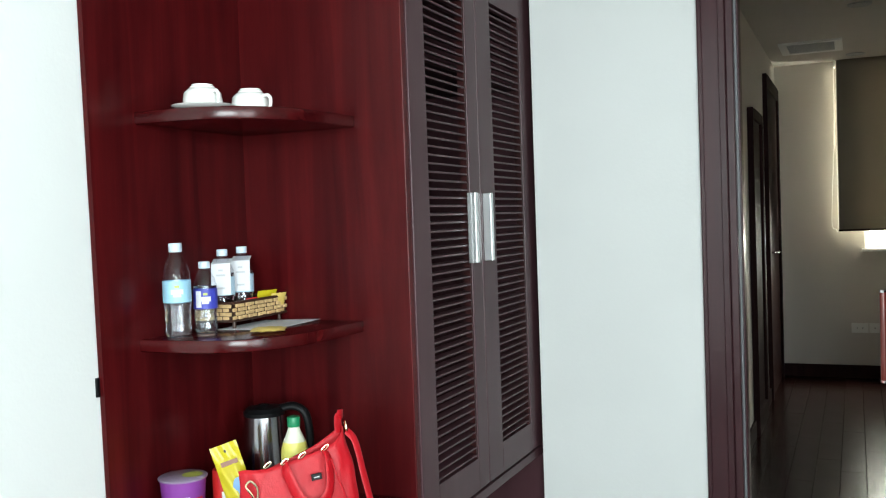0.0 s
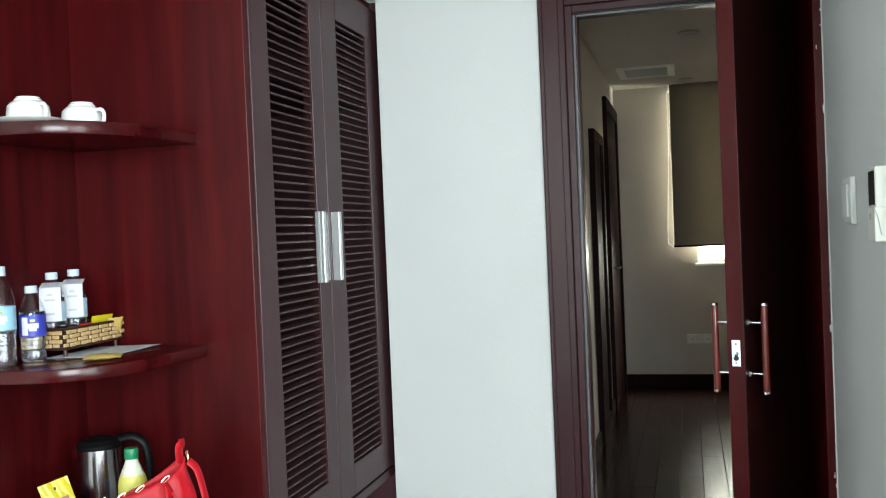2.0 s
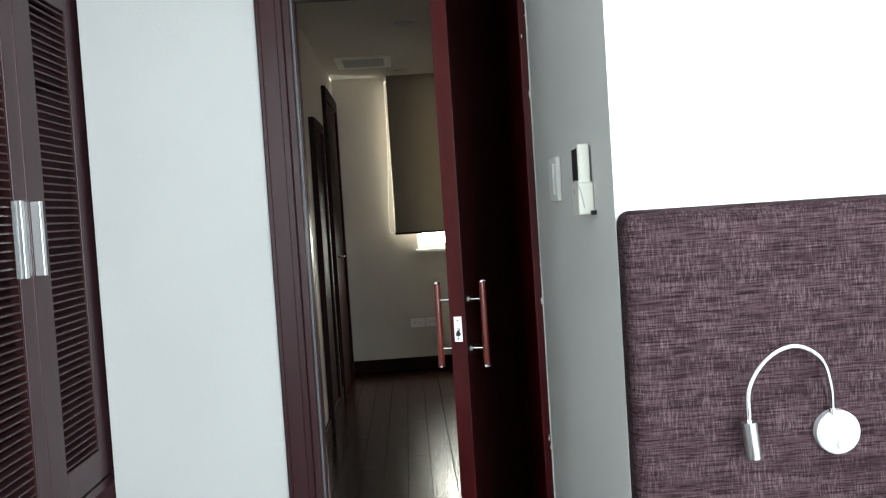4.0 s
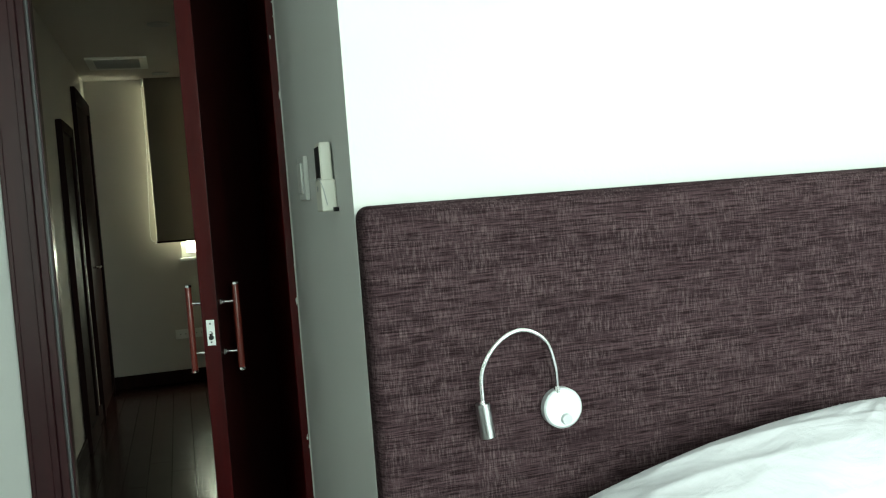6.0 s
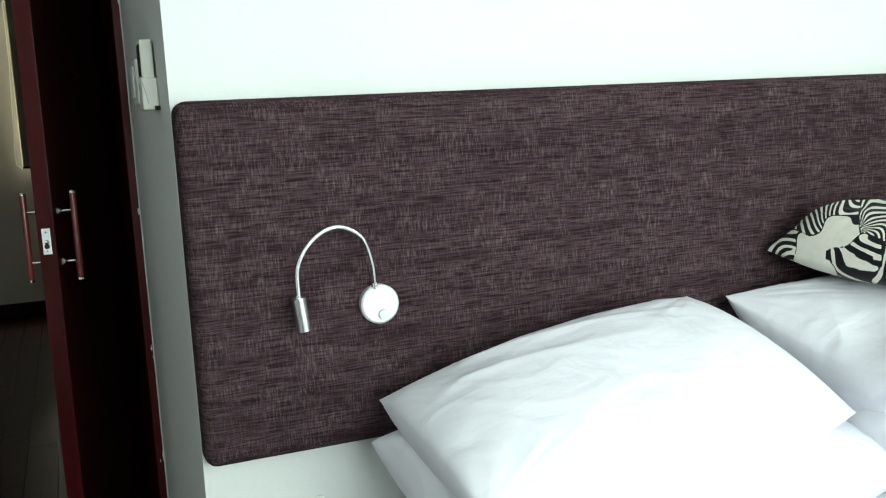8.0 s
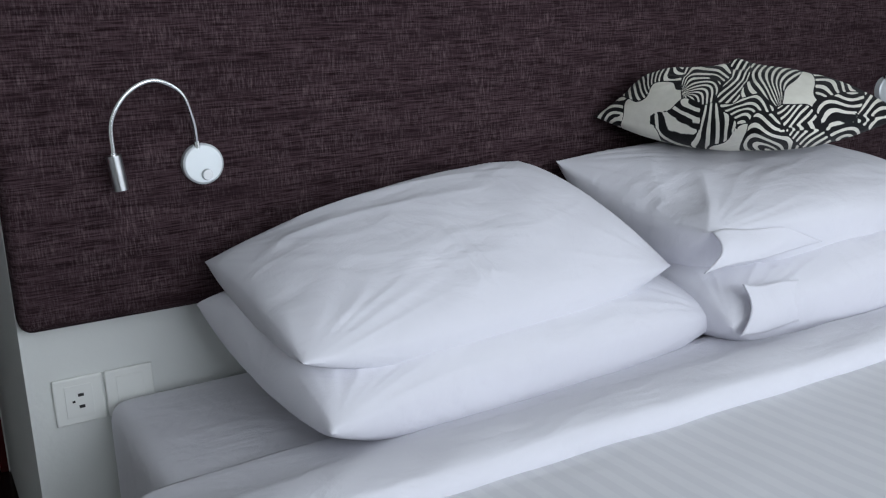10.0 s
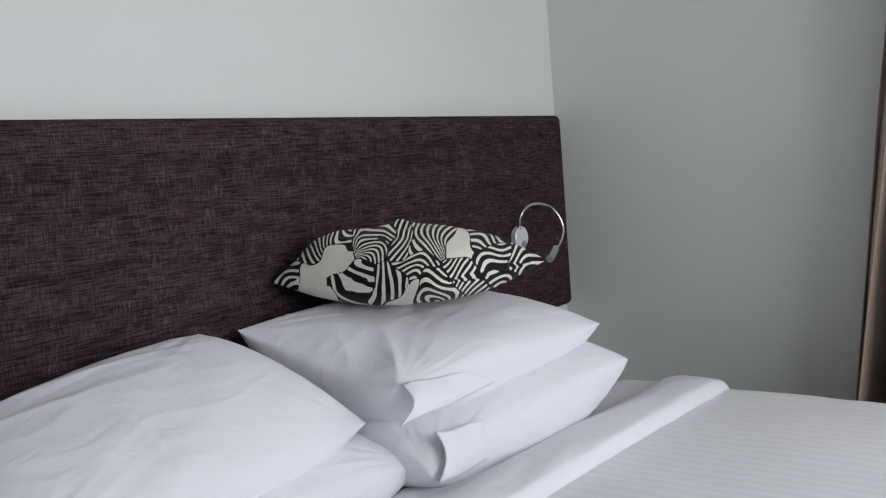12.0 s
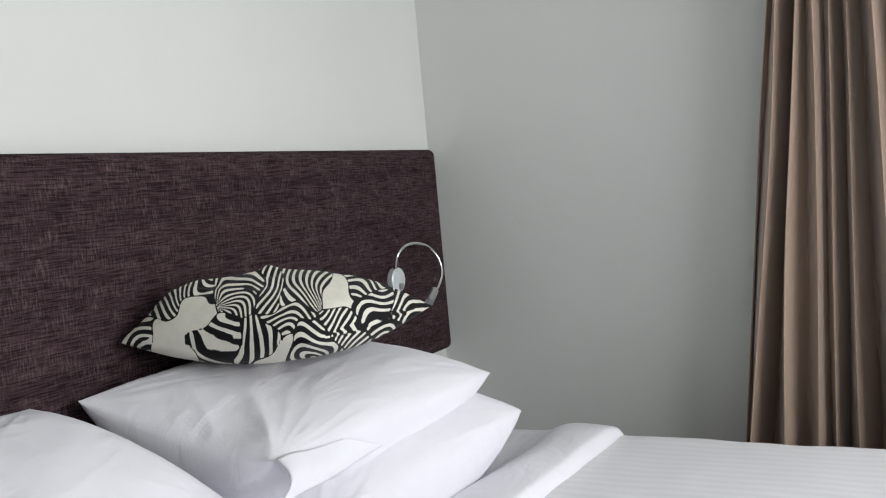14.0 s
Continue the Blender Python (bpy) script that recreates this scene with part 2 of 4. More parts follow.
# ---- mesh helpers ----
def box(bm, x0, x1, y0, y1, z0, z1, bevel=0.0, seg=2):
    m = Matrix.Translation(((x0 + x1) / 2, (y0 + y1) / 2, (z0 + z1) / 2)) @ Matrix.Diagonal((x1 - x0, y1 - y0, z1 - z0, 1))
    r = bmesh.ops.create_cube(bm, size=1, matrix=m)
    if bevel:
        edges = list({e for v in r["verts"] for e in v.link_edges})
        bmesh.ops.bevel(bm, geom=edges, offset=bevel, segments=seg, affect="EDGES", profile=0.5)
    return bm


def boxes(*rows):
    bm = bmesh.new()
    for r in rows:
        box(bm, *r)
    return bm


def prism(poly, z0, z1, bevel=0.0):
    bm = bmesh.new()
    lo = [bm.verts.new((x, y, z0)) for x, y in poly]
    hi = [bm.verts.new((x, y, z1)) for x, y in poly]
    n = len(poly)
    bm.faces.new(lo[::-1])
    top = bm.faces.new(hi)
    for i in range(n):
        bm.faces.new((lo[i], lo[(i + 1) % n], hi[(i + 1) % n], hi[i]))
    bmesh.ops.recalc_face_normals(bm, faces=bm.faces[:])
    if bevel:
        rim = [e for e in bm.edges if abs(e.verts[0].co.z - e.verts[1].co.z) < 1e-6]
        bmesh.ops.bevel(bm, geom=rim, offset=bevel, segments=2, affect="EDGES", profile=0.5)
    return bm


def lathe(profile, center=(0, 0, 0), seg=32, axis="z", bm=None, caps=True):
    """Turns (radius, height) pairs round an upright axis, or one along x or y."""
    bm = bm or bmesh.new()
    rings = []
    for r, h in profile:
        ring = []
        for i in range(seg):
            a = 2 * math.pi * i / seg
            c, s = r * math.cos(a), r * math.sin(a)
            p = {"z": (c, s, h), "y": (c, h, s), "x": (h, c, s)}[axis]
            ring.append(bm.verts.new(Vector(p) + Vector(center)))
        rings.append(ring)
    for a, b in zip(rings, rings[1:]):
        for i in range(seg):
            bm.faces.new((a[i], a[(i + 1) % seg], b[(i + 1) % seg], b[i]))
    for ring, (r, h) in ((rings[0], profile[0]), (rings[-1], profile[-1])):
        if r > 1e-4 and caps:
            bm.faces.new(ring)
    bmesh.ops.remove_doubles(bm, verts=bm.verts[:], dist=1e-6)
    bmesh.ops.recalc_face_normals(bm, faces=bm.faces[:])
    return bm


def tube(points, r, seg=10, bm=None, closed=False, flat=1.0):
    bm = bm or bmesh.new()
    pts = [Vector(p) for p in points]
    n = len(pts)
    rings, side = [], None
    for i, p in enumerate(pts):
        a = pts[(i - 1) % n] if closed else pts[max(i - 1, 0)]
        b = pts[(i + 1) % n] if closed else pts[min(i + 1, n - 1)]
        d = (b - a).normalized()
        if side is None:
            side = d.orthogonal().normalized()
        side = (side - d * side.dot(d)).normalized()
        up = d.cross(side)
        rings.append([bm.verts.new(p + r * (math.cos(t) * side + flat * math.sin(t) * up)) for t in (2 * math.pi * k / seg for k in range(seg))])
    pairs = list(zip(rings, rings[1:])) + ([(rings[-1], rings[0])] if closed else [])
    for a, b in pairs:
        for k in range(seg):
            bm.faces.new((a[k], a[(k + 1) % seg], b[(k + 1) % seg], b[k]))
    if not closed:
        bm.faces.new(rings[0])
        bm.faces.new(rings[-1])
    bmesh.ops.recalc_face_normals(bm, faces=bm.faces[:])
    return bm


def spline(ctrl, steps=8):
    """A smooth curve through control points."""
    c = [Vector(p) for p in ctrl]
    c = [2 * c[0] - c[1], *c, 2 * c[-1] - c[-2]]
    out = []
    for i in range(1, len(c) - 2):
        p0, p1, p2, p3 = c[i - 1 : i + 3]
        for k in range(steps):
            t = k / steps
            out.append(0.5 * (2 * p1 + (p2 - p0) * t + (2 * p0 - 5 * p1 + 4 * p2 - p3) * t * t + (3 * p1 - p0 - 3 * p2 + p3) * t ** 3))
    return out + [c[-2]]


def grid(fn, nu, nv, bm=None):
    """A sheet of quads; fn gives the place for u, v in 0..1."""
    bm = bm or bmesh.new()
    vs = [[bm.verts.new(fn(i / nu, j / nv)) for j in range(nv + 1)] for i in range(nu + 1)]
    for i in range(nu):
        for j in range(nv):
            bm.faces.new((vs[i][j], vs[i + 1][j], vs[i + 1][j + 1], vs[i][j + 1]))
    return bm


def base_of(parent):
    p = Vector((0, 0, 0))
    while parent is not None:
        p += parent.location
        parent = parent.parent
    return p


def part(name, bm, mat, parent=None, label="", smooth=False, local=False):
    """One mesh object under a thing or a part; places are the world's unless local."""
    if parent is not None and not local:
        bmesh.ops.translate(bm, verts=bm.verts[:], vec=-base_of(parent))
    me = bpy.data.meshes.new(name)
    bm.to_mesh(me)
    bm.free()
    me.materials.append(mat)
    if smooth:
        me.shade_smooth()
        me.set_sharp_from_angle(angle=radians(38))
    ob = new(name, me)
    ob.parent = parent
    if label:
        tagged(ob, label)
    return ob


def thing(name, at, label, category, group="", kind=""):
    ob = new(name)
    ob.empty_display_size = 0.05
    ob.location = at
    return tagged(ob, label, category, group, kind)


def setting(name, bm, mat, label, category):
    return tagged(part(name, bm, mat), label, category, kind="structure")


def holed(axis, a0, a1, z0, z1, h0, h1, hz0, hz1, d0, d1):
    """A wall across one axis (from d0 to d1 thick) with one opening through it."""
    bm = bmesh.new()
    rings = []
    for d in (d0, d1):
        for p, q, r, t in ((a0, a1, z0, z1), (h0, h1, hz0, hz1)):
            rings.append([bm.verts.new((u, d, z) if axis == "y" else (d, u, z)) for u, z in ((p, r), (q, r), (q, t), (p, t))])
    for o, i in ((0, 1), (2, 3), (0, 2), (1, 3)):
        for k in range(4):
            bm.faces.new((rings[o][k], rings[o][(k + 1) % 4], rings[i][(k + 1) % 4], rings[i][k]))
    bmesh.ops.recalc_face_normals(bm, faces=bm.faces[:])
    return bm


# ---- structure: bedroom ----
WX, EX, NY, SY, CZ = -1.955, 2.64, 1.66, -4.2, 2.6
LY = 6.24
setting("floor", boxes((WX - 0.1, EX + 0.1, SY - 0.1, NY, -0.1, 0.0), (WX - 0.1, -1.402, NY, NY + 0.085, -0.1, 0.0)), FLOORW, "dark glossy wooden bedroom floor", "floor")
setting("wall_west", boxes((WX - 0.1, WX, SY, NY + 0.085, 0, CZ)), WALL, "bright white painted bedroom wall", "wall")
setting("wall_south", holed("y", WX - 0.1, EX + 0.1, 0, CZ, -0.35, 2.35, 0.75, 2.42, SY - 0.1, SY), WALL,
        "white painted bedroom wall with a wide window", "wall")
setting("wall_north", boxes((-1.402, -0.72, NY, NY + 0.1, 0, CZ), (-0.72, 0.0, NY, NY + 0.1, 2.085, CZ), (WX - 0.1, -1.402, NY + 0.085, NY + 0.185, 0, CZ)), WALL,
        "white painted wall with a doorway to the corridor", "wall")
setting("wall_headboard", prism([(0, 0.05), (EX, 0.05), (EX, 0.2), (0.12, 0.2), (0.12, NY + 0.1), (0, NY + 0.1)], 0, CZ), WALL,
        "white painted wall behind the headboard, turning into the doorway", "wall")
setting("wall_east", holed("x", SY, 0.2, 0, CZ, -3.7, -1.4, 0.45, 2.4, EX, EX + 0.12), WALL, "pale grey-white painted wall beside the bed", "wall")
setting("ceiling", boxes((WX - 0.1, EX + 0.12, SY - 0.1, NY + 0.1, CZ, CZ + 0.1)), CEIL, "plain white bedroom ceiling", "ceiling")
setting("ceiling_entry", boxes((WX, 0.0, 0.03, NY, 2.19, CZ)), CEIL, "lowered white ceiling over the entry", "ceiling")
win = thing("window_1", (EX + 0.06, -2.55, 0.45), "wide bedroom window with a white frame", "window", kind="structure")
for y0, y1, z0, z1 in ((-3.7, -1.4, 0.45, 0.5), (-3.7, -1.4, 2.35, 2.4), (-3.7, -3.65, 0.5, 2.35), (-1.45, -1.4, 0.5, 2.35), (-2.575, -2.525, 0.5, 2.35)):
    part("window_frame", boxes((EX + 0.05, EX + 0.1, y0, y1, z0, z1)), PLASTIC, win)
for y0, y1 in ((-3.65, -2.575), (-2.525, -1.45)):
    pane = part("pane", boxes((EX + 0.07, EX + 0.076, y0, y1, 0.5, 2.35)), GLASS, win)
    pane.visible_shadow = False

win3 = thing("window_3", (1.0, SY - 0.06, 0.75), "wide bedroom window with a white frame", "window", kind="structure")
for x0, x1, z0, z1 in ((-0.35, 2.35, 0.75, 0.8), (-0.35, 2.35, 2.37, 2.42), (-0.35, -0.3, 0.8, 2.37), (2.3, 2.35, 0.8, 2.37), (0.975, 1.025, 0.8, 2.37)):
    part("window_frame", boxes((x0, x1, SY - 0.09, SY - 0.04, z0, z1)), PLASTIC, win3)
for x0, x1 in ((-0.3, 0.975), (1.025, 2.3)):
    pane = part("pane", boxes((x0, x1, SY - 0.07, SY - 0.064, 0.8, 2.37)), GLASS, win3)
    pane.visible_shadow = False

# ---- structure: doorway ----
door_frame = thing("door_1", (-0.72, NY, 0), "dark mahogany door casing round the open doorway", "door frame", kind="structure")
part("casing", boxes((-0.815, -0.725, NY - 0.022, NY, 0, 2.17, 0.004), (-0.80, -0.745, NY - 0.030, NY - 0.022, 0, 2.155, 0.003)), CASING, door_frame)
part("jamb", boxes((-0.725, -0.70, NY - 0.012, NY + 0.11, 0, 2.085, 0.003), (-0.70, -0.688, NY + 0.045, NY + 0.11, 0, 2.073, 0.002)), CASING, door_frame)
part("seal", boxes((-0.70, -0.694, NY + 0.028, NY + 0.044, 0, 2.07)), SEAL, door_frame, "grey rubber door seal")
part("head_casing", boxes((-0.725, 0.0, NY - 0.022, NY, 2.085, 2.17, 0.004)), CASING, door_frame)
part("head_jamb", boxes((-0.70, -0.025, NY - 0.012, NY + 0.11, 2.06, 2.085, 0.003)), CASING, door_frame)
part("head_seal", boxes((-0.69, -0.03, NY + 0.028, NY + 0.044, 2.054, 2.06)), SEAL, door_frame, "grey rubber door seal")
part("lining", boxes((-0.024, -0.001, 0.965, NY + 0.11, 0, 2.12, 0.003)), WOOD_V, door_frame, "reddish door lining with chipped paint along its edge")
part("paint_edge", boxes((-0.0042, -0.001, 0.9625, 0.9645, 0.0, 2.12)), WALL, door_frame, "thin white paint line along the lining")
rnd = random.Random(4)
for k in range(18):
    z = 0.25 + 1.85 * rnd.random()
    w = 0.0022 + 0.0045 * rnd.random() ** 3
    h = w * (1.2 + 4 * rnd.random())
    ring = [(0.5 * w * math.cos(t) * (0.7 + 0.5 * rnd.random()), 0.5 * h * math.sin(t) * (0.7 + 0.5 * rnd.random())) for t in (2 * math.pi * i / 9 for i in range(9))]
    bm = prism(ring, 0.0, 0.003)
    bmesh.ops.rotate(bm, verts=bm.verts[:], matrix=Matrix.Rotation(radians(90), 3, "X"))
    bmesh.ops.translate(bm, verts=bm.verts[:], vec=(-0.003 - 0.018 * rnd.random() ** 3, 0.966, z))
    part("paint_chip", bm, WALL, door_frame, "" if k else "chip showing white undercoat")

# ---- structure: corridor ----
CX0, CX1, CC = -0.905, 0.75, 2.44
setting("floor_corridor", boxes((CX0 - 0.1, CX1 + 0.1, NY, LY + 0.1, -0.1, -0.012)), DARKWOOD, "dark underlay below the corridor planks", "floor")
setting("wall_corridor_west", boxes((CX0 - 0.1, CX0, NY + 0.1, LY, -0.012, CC)), CORR, "grey-white corridor wall", "wall")
setting("wall_corridor_east", boxes((CX1, CX1 + 0.1, NY + 0.1, LY, -0.012, CC), (0.12, CX1, NY, NY + 0.1, -0.012, CC)), CORR, "grey-white corridor wall", "wall")
setting("wall_corridor_end", holed("y", CX0 - 0.1, CX1 + 0.1, 0, CC, -0.28, 0.6, 1.0, 2.36, LY, LY + 0.12), CORR,
        "white corridor end wall with a window", "wall")
setting("ceiling_corridor", boxes((CX0 - 0.1, CX1 + 0.1, NY + 0.1, LY + 0.12, CC, CC + 0.1)), CORR, "white corridor ceiling", "ceiling")
base = thing("baseboard", (CX0, LY, 0), "dark wooden corridor baseboard", "baseboard", kind="structure")
part("board", boxes((CX0 + 0.016, CX1, LY - 0.016, LY, 0, 0.1, 0.003)), DARKWOOD, base)
part("board", boxes((CX0, CX0 + 0.016, NY + 0.11, 4.08, 0, 0.1, 0.003)), DARKWOOD, base)
part("board", boxes((CX0, CX0 + 0.016, 4.72, 5.13, 0, 0.1, 0.003)), DARKWOOD, base)
win2 = thing("window_2", (0.16, LY, 1.0), "corridor window with a white sill below a blind", "window", kind="structure")
part("window_sill", boxes((-0.30, 0.62, LY - 0.025, LY + 0.1, 0.975, 1.0, 0.003)), PLASTIC, win2)
for x0, x1, z0, z1 in ((-0.28, 0.6, 1.0, 1.04), (-0.28, 0.6, 2.32, 2.36), (-0.28, -0.24, 1.04, 2.32), (0.56, 0.6, 1.04, 2.32)):
    part("window_frame", boxes((x0, x1, LY + 0.05, LY + 0.09, z0, z1)), PLASTIC, win2)
pane = part("pane", boxes((-0.24, 0.56, LY + 0.066, LY + 0.072, 1.04, 2.32)), GLASS, win2)
pane.visible_shadow = False


# ---- bedroom: wardrobe and shelves ----
LOUVRE_LOW, LOUVRE_HIGH = 0.592, 2.034


def louvre_door(ward, y0, y1, a, b, z0, z1, handle_y):
    """A door from y0 to y1 with its louvres between a and b."""
    x0, x1 = -1.446, -1.42
    d = part("door", boxes((x0, x1, y0, a, z0, z1, 0.003), (x0, x1, b, y1, z0, z1, 0.003),
                           (x0, x1, a, b, LOUVRE_HIGH, z1), (x0, x1, a, b, z0, LOUVRE_LOW)), DOORWOOD, ward,
             "louvred door of brown-red lacquered wood")
    for ya, yb in ((a, a + 0.006), (b - 0.010, b)):
        part("bead", boxes((x0, x1 - 0.004, ya, yb, LOUVRE_LOW, LOUVRE_HIGH)), LEAFWOOD, d)
    n = 60
    step = (LOUVRE_HIGH - LOUVRE_LOW) / n
    bm = bmesh.new()
    box(bm, -0.0115, 0.0115, a + 0.005, b - 0.009, -0.003, 0.003, 0.0012, 1)
    bmesh.ops.rotate(bm, verts=bm.verts[:], matrix=Matrix.Rotation(radians(9), 3, "Y"))
    first = part("slat", bm, DOORWOOD, d, local=True)
    root = base_of(d)
    for k in range(n):
        s = first if k == 0 else new("slat", first.data)
        s.parent = d
        s.location = Vector((x1 - 0.0145, 0, LOUVRE_LOW + (k + 0.5) * step)) - root
    h = part("handle", boxes((x1, x1 + 0.028, handle_y - 0.011, handle_y + 0.011, 1.198, 1.412, 0.002)), SATIN, d, "satin aluminium bar handle")
    if y0 < 1.0:
        part("groove", boxes((x1 + 0.012, x1 + 0.016, handle_y - 0.0122, handle_y - 0.011, 1.198, 1.412)), GREYP, h, "dark groove along the bar")


WY0, WY1 = 0.648, 1.738
ward = thing("wardrobe", (-1.7, 1.17, 0), "tall mahogany wardrobe with two louvred doors", "wardrobe")
part("side_panel", boxes((-1.952, -1.424, WY0, WY0 + 0.024, 0, 2.186, 0.003)), WOOD_V, ward, "glossy red mahogany side panel")
part("side_panel", boxes((-1.952, -1.410, WY1 - 0.019, WY1, 0, 2.186, 0.002)), DOORWOOD, ward)
# back and inner shelf in the darkened lacquer, so the louvre gaps look deep
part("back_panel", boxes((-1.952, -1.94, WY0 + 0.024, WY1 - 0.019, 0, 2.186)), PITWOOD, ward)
part("top_panel", boxes((-1.94, -1.447, WY0 + 0.024, WY1 - 0.019, 2.16, 2.186)), WOOD_V, ward)
part("bottom_panel", boxes((-1.94, -1.422, WY0 + 0.024, WY1 - 0.019, 0.452, 0.482, 0.002)), DOORWOOD, ward)
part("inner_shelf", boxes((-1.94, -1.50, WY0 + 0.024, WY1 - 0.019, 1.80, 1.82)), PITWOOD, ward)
part("plinth", boxes((-1.94, -1.47, WY0 + 0.024, WY1 - 0.019, 0, 0.08)), WOOD_V, ward)
louvre_door(ward, 0.675, 1.166, 0.783, 1.081, 0.492, 2.148, 1.064)
louvre_door(ward, 1.170, 1.714, 1.297, 1.588, 0.492, 2.148, 1.194)


def shelf_outline(a, b, p, n=44):
    """A shelf corner rounded off: two straight sides against the panels."""
    cx, cy = -1.938, 0.66
    out = [(cx, 0.647)]
    for k in range(n + 1):
        t = math.pi / 2 * k / n
        out.append((cx + a * abs(math.cos(t)) ** (2 / p), min(0.647, cy - b * abs(math.sin(t)) ** (2 / p))))
    return out


unit = thing("corner_shelf_unit", (-1.9, 0.4, 0), "open red mahogany corner shelves with rounded fronts", "shelf unit")
bm = boxes((-1.952, -1.938, 0.055, 0.647, 0, 2.186))
for v in bm.verts:
    if v.co.y < 0.1:
        v.co.y = 0.086 - 0.016 * v.co.z
part("back_panel", bm, WOOD_V, unit, "red back panel cut to fit the leaning wall")
for z, a, b, p in ((1.621, 0.365, 0.45, 3.0), (1.067, 0.37, 0.465, 3.6), (0.592, 0.50, 0.52, 2.6), (2.16, 0.365, 0.45, 3.0)):
    part("shelf", prism(shelf_outline(a, b, p), z - 0.031, z, 0.004), WOOD_H, unit, smooth=True)
part("plinth", prism(shelf_outline(0.46, 0.48, 2.6), 0, 0.08), WOOD_H, unit)
clip = part("wall_clip", boxes((-1.9545, -1.948, 0.060, 0.069, 0.950, 0.995, 0.001)), BLACK, None)
tagged(clip, "small black plastic clip on the wall beside the shelves", "wall clip")

# ---- bedroom: door leaf ----
leaf = thing("door", (-0.01, 1.64, 0.012), "dark mahogany door standing open into the bedroom", "door")
leaf.rotation_euler = (0, 0, math.atan2(-0.725, -0.225))
LW, LT, LH = 0.765, 0.042, 2.045
part("leaf", boxes((0.004, LW - 0.003, -LT / 2, LT / 2, 0, LH, 0.003)), LEAFWOOD, leaf, local=True)
part("edge_band", boxes((LW - 0.003, LW, -LT / 2, LT / 2, 0, LH, 0.001)), WOOD_V, leaf, "redder lacquered closing edge", local=True)
lock = part("lock_plate", boxes((LW, LW + 0.002, -0.011, 0.011, 0.953, 1.020, 0.0008)), CHROME, leaf, "steel lock plate", local=True)
part("latch", lathe([(0.0, 0.008), (0.004, 0.007), (0.006, 0.0)], (LW + 0.002, 0, 0.985), 14, "x"), CHROME, lock, local=True)
part("keyhole", lathe([(0, 0.0012), (0.0065, 0.0012), (0.0065, 0)], (LW + 0.002, 0, 0.974), 18, "x"), PIT, lock, "dark round keyhole", local=True)
for z in (0.962, 1.010):
    part("screw", lathe([(0.0, 0.001), (0.0028, 0.001), (0.0028, 0)], (LW + 0.002, 0, z), 10, "x"), GREYP, lock, local=True)
for side in (-1, 1):
    y = side * 0.062
    h = part("pull_handle", lathe([(0.0, 0.883), (0.008, 0.883), (0.0085, 0.887), (0.0085, 1.103), (0.008, 1.107), (0, 1.107)], (LW - 0.041, y, 0), 18),
             COPPER, leaf, "round red wooden pull bar", smooth=True, local=True)
    for z in (0.93, 1.06):
        part("standoff", lathe([(0.004, side * LT / 2), (0.004, y)], (LW - 0.041, 0, z), 12, "y"), CHROME, h, "chrome standoff", local=True)
        part("rose", lathe([(0, side * (LT / 2 + 0.006)), (0.006, side * (LT / 2 + 0.006)), (0.010, side * LT / 2)], (LW - 0.041, 0, z), 14, "y"), CHROME, h, local=True)
    for z in (0.883, 1.107):
        part("end_cap", lathe([(0, -0.003), (0.009, -0.003), (0.009, 0.003), (0, 0.003)], (LW - 0.041, y, z), 14), CHROME, h, local=True)
for z in (0.25, 1.05, 1.88):
    hg = part("hinge", lathe([(0, -0.05), (0.007, -0.05), (0.007, 0.05), (0, 0.05)], (0.0, LT / 2 + 0.006, z), 12), STEEL, leaf, "steel butt hinge", local=True)
    part("hinge_leaf", boxes((0.0, 0.035, LT / 2, LT / 2 + 0.002, z - 0.05, z + 0.05)), STEEL, hg, local=True)

# ---- bedroom: controls on the doorway wall ----
sw = thing("wall_switch", (0, 0.61, 1.36), "slim white wall switch beside the doorway", "wall switch")
part("plate", boxes((-0.012, -0.0005, 0.565, 0.665, 1.315, 1.415, 0.003)), PLASTIC, sw)
part("rocker", boxes((-0.017, -0.012, 0.585, 0.645, 1.33, 1.40, 0.002)), PLASTIC, sw)
rem = thing("remote_holder", (0, 0.28, 1.29), "ivory wall holder with a remote control in it", "remote holder")
part("cradle", boxes((-0.030, -0.0005, 0.213, 0.277, 1.286, 1.347, 0.003)), IVORY, rem)
rc = part("remote", boxes((-0.027, -0.004, 0.217, 0.273, 1.292, 1.418, 0.004)), IVORY, rem)
part("screen", boxes((-0.0285, -0.027, 0.220, 0.270, 1.350, 1.410, 0.0005)), BLACK, rc, "dark remote display")
part("cord", tube(spline([(-0.031, 0.240, 1.349), (-0.032, 0.212, 1.348), (-0.026, 0.209, 1.330), (-0.020, 0.209, 1.298)], 6), 0.0009, 6), GREYP, rem, "thin grey cord", smooth=True)
part("button", lathe([(0, -0.0305), (0.006, -0.0305), (0.006, -0.03)], (0, 0.25, 1.33), 14, "x"), GREYP, rem)
part("screw_foot", boxes((-0.010, -0.0005, 0.197, 0.207, 1.285, 1.293)), BLACK, rem)

# ---- bedroom: headboard and lamps ----
hb = thing("headboard", (1.3, 0.05, 0.65), "long upholstered headboard in purple-brown tweed", "headboard")
bm = boxes((0.001, 2.6, -0.002, 0.049, 0.643, 1.290))
rim = [e for e in bm.edges if not all(v.co.y > 0.04 for v in e.verts)]
bmesh.ops.bevel(bm, geom=rim, offset=0.022, segments=5, affect="EDGES", profile=0.5)
part("cushion_panel", bm, HEADFAB, hb, smooth=True)
part("backing_board", boxes((0.02, 2.58, 0.040, 0.0495, 0.66, 1.27)), DARKWOOD, hb, "thin wooden backing board")


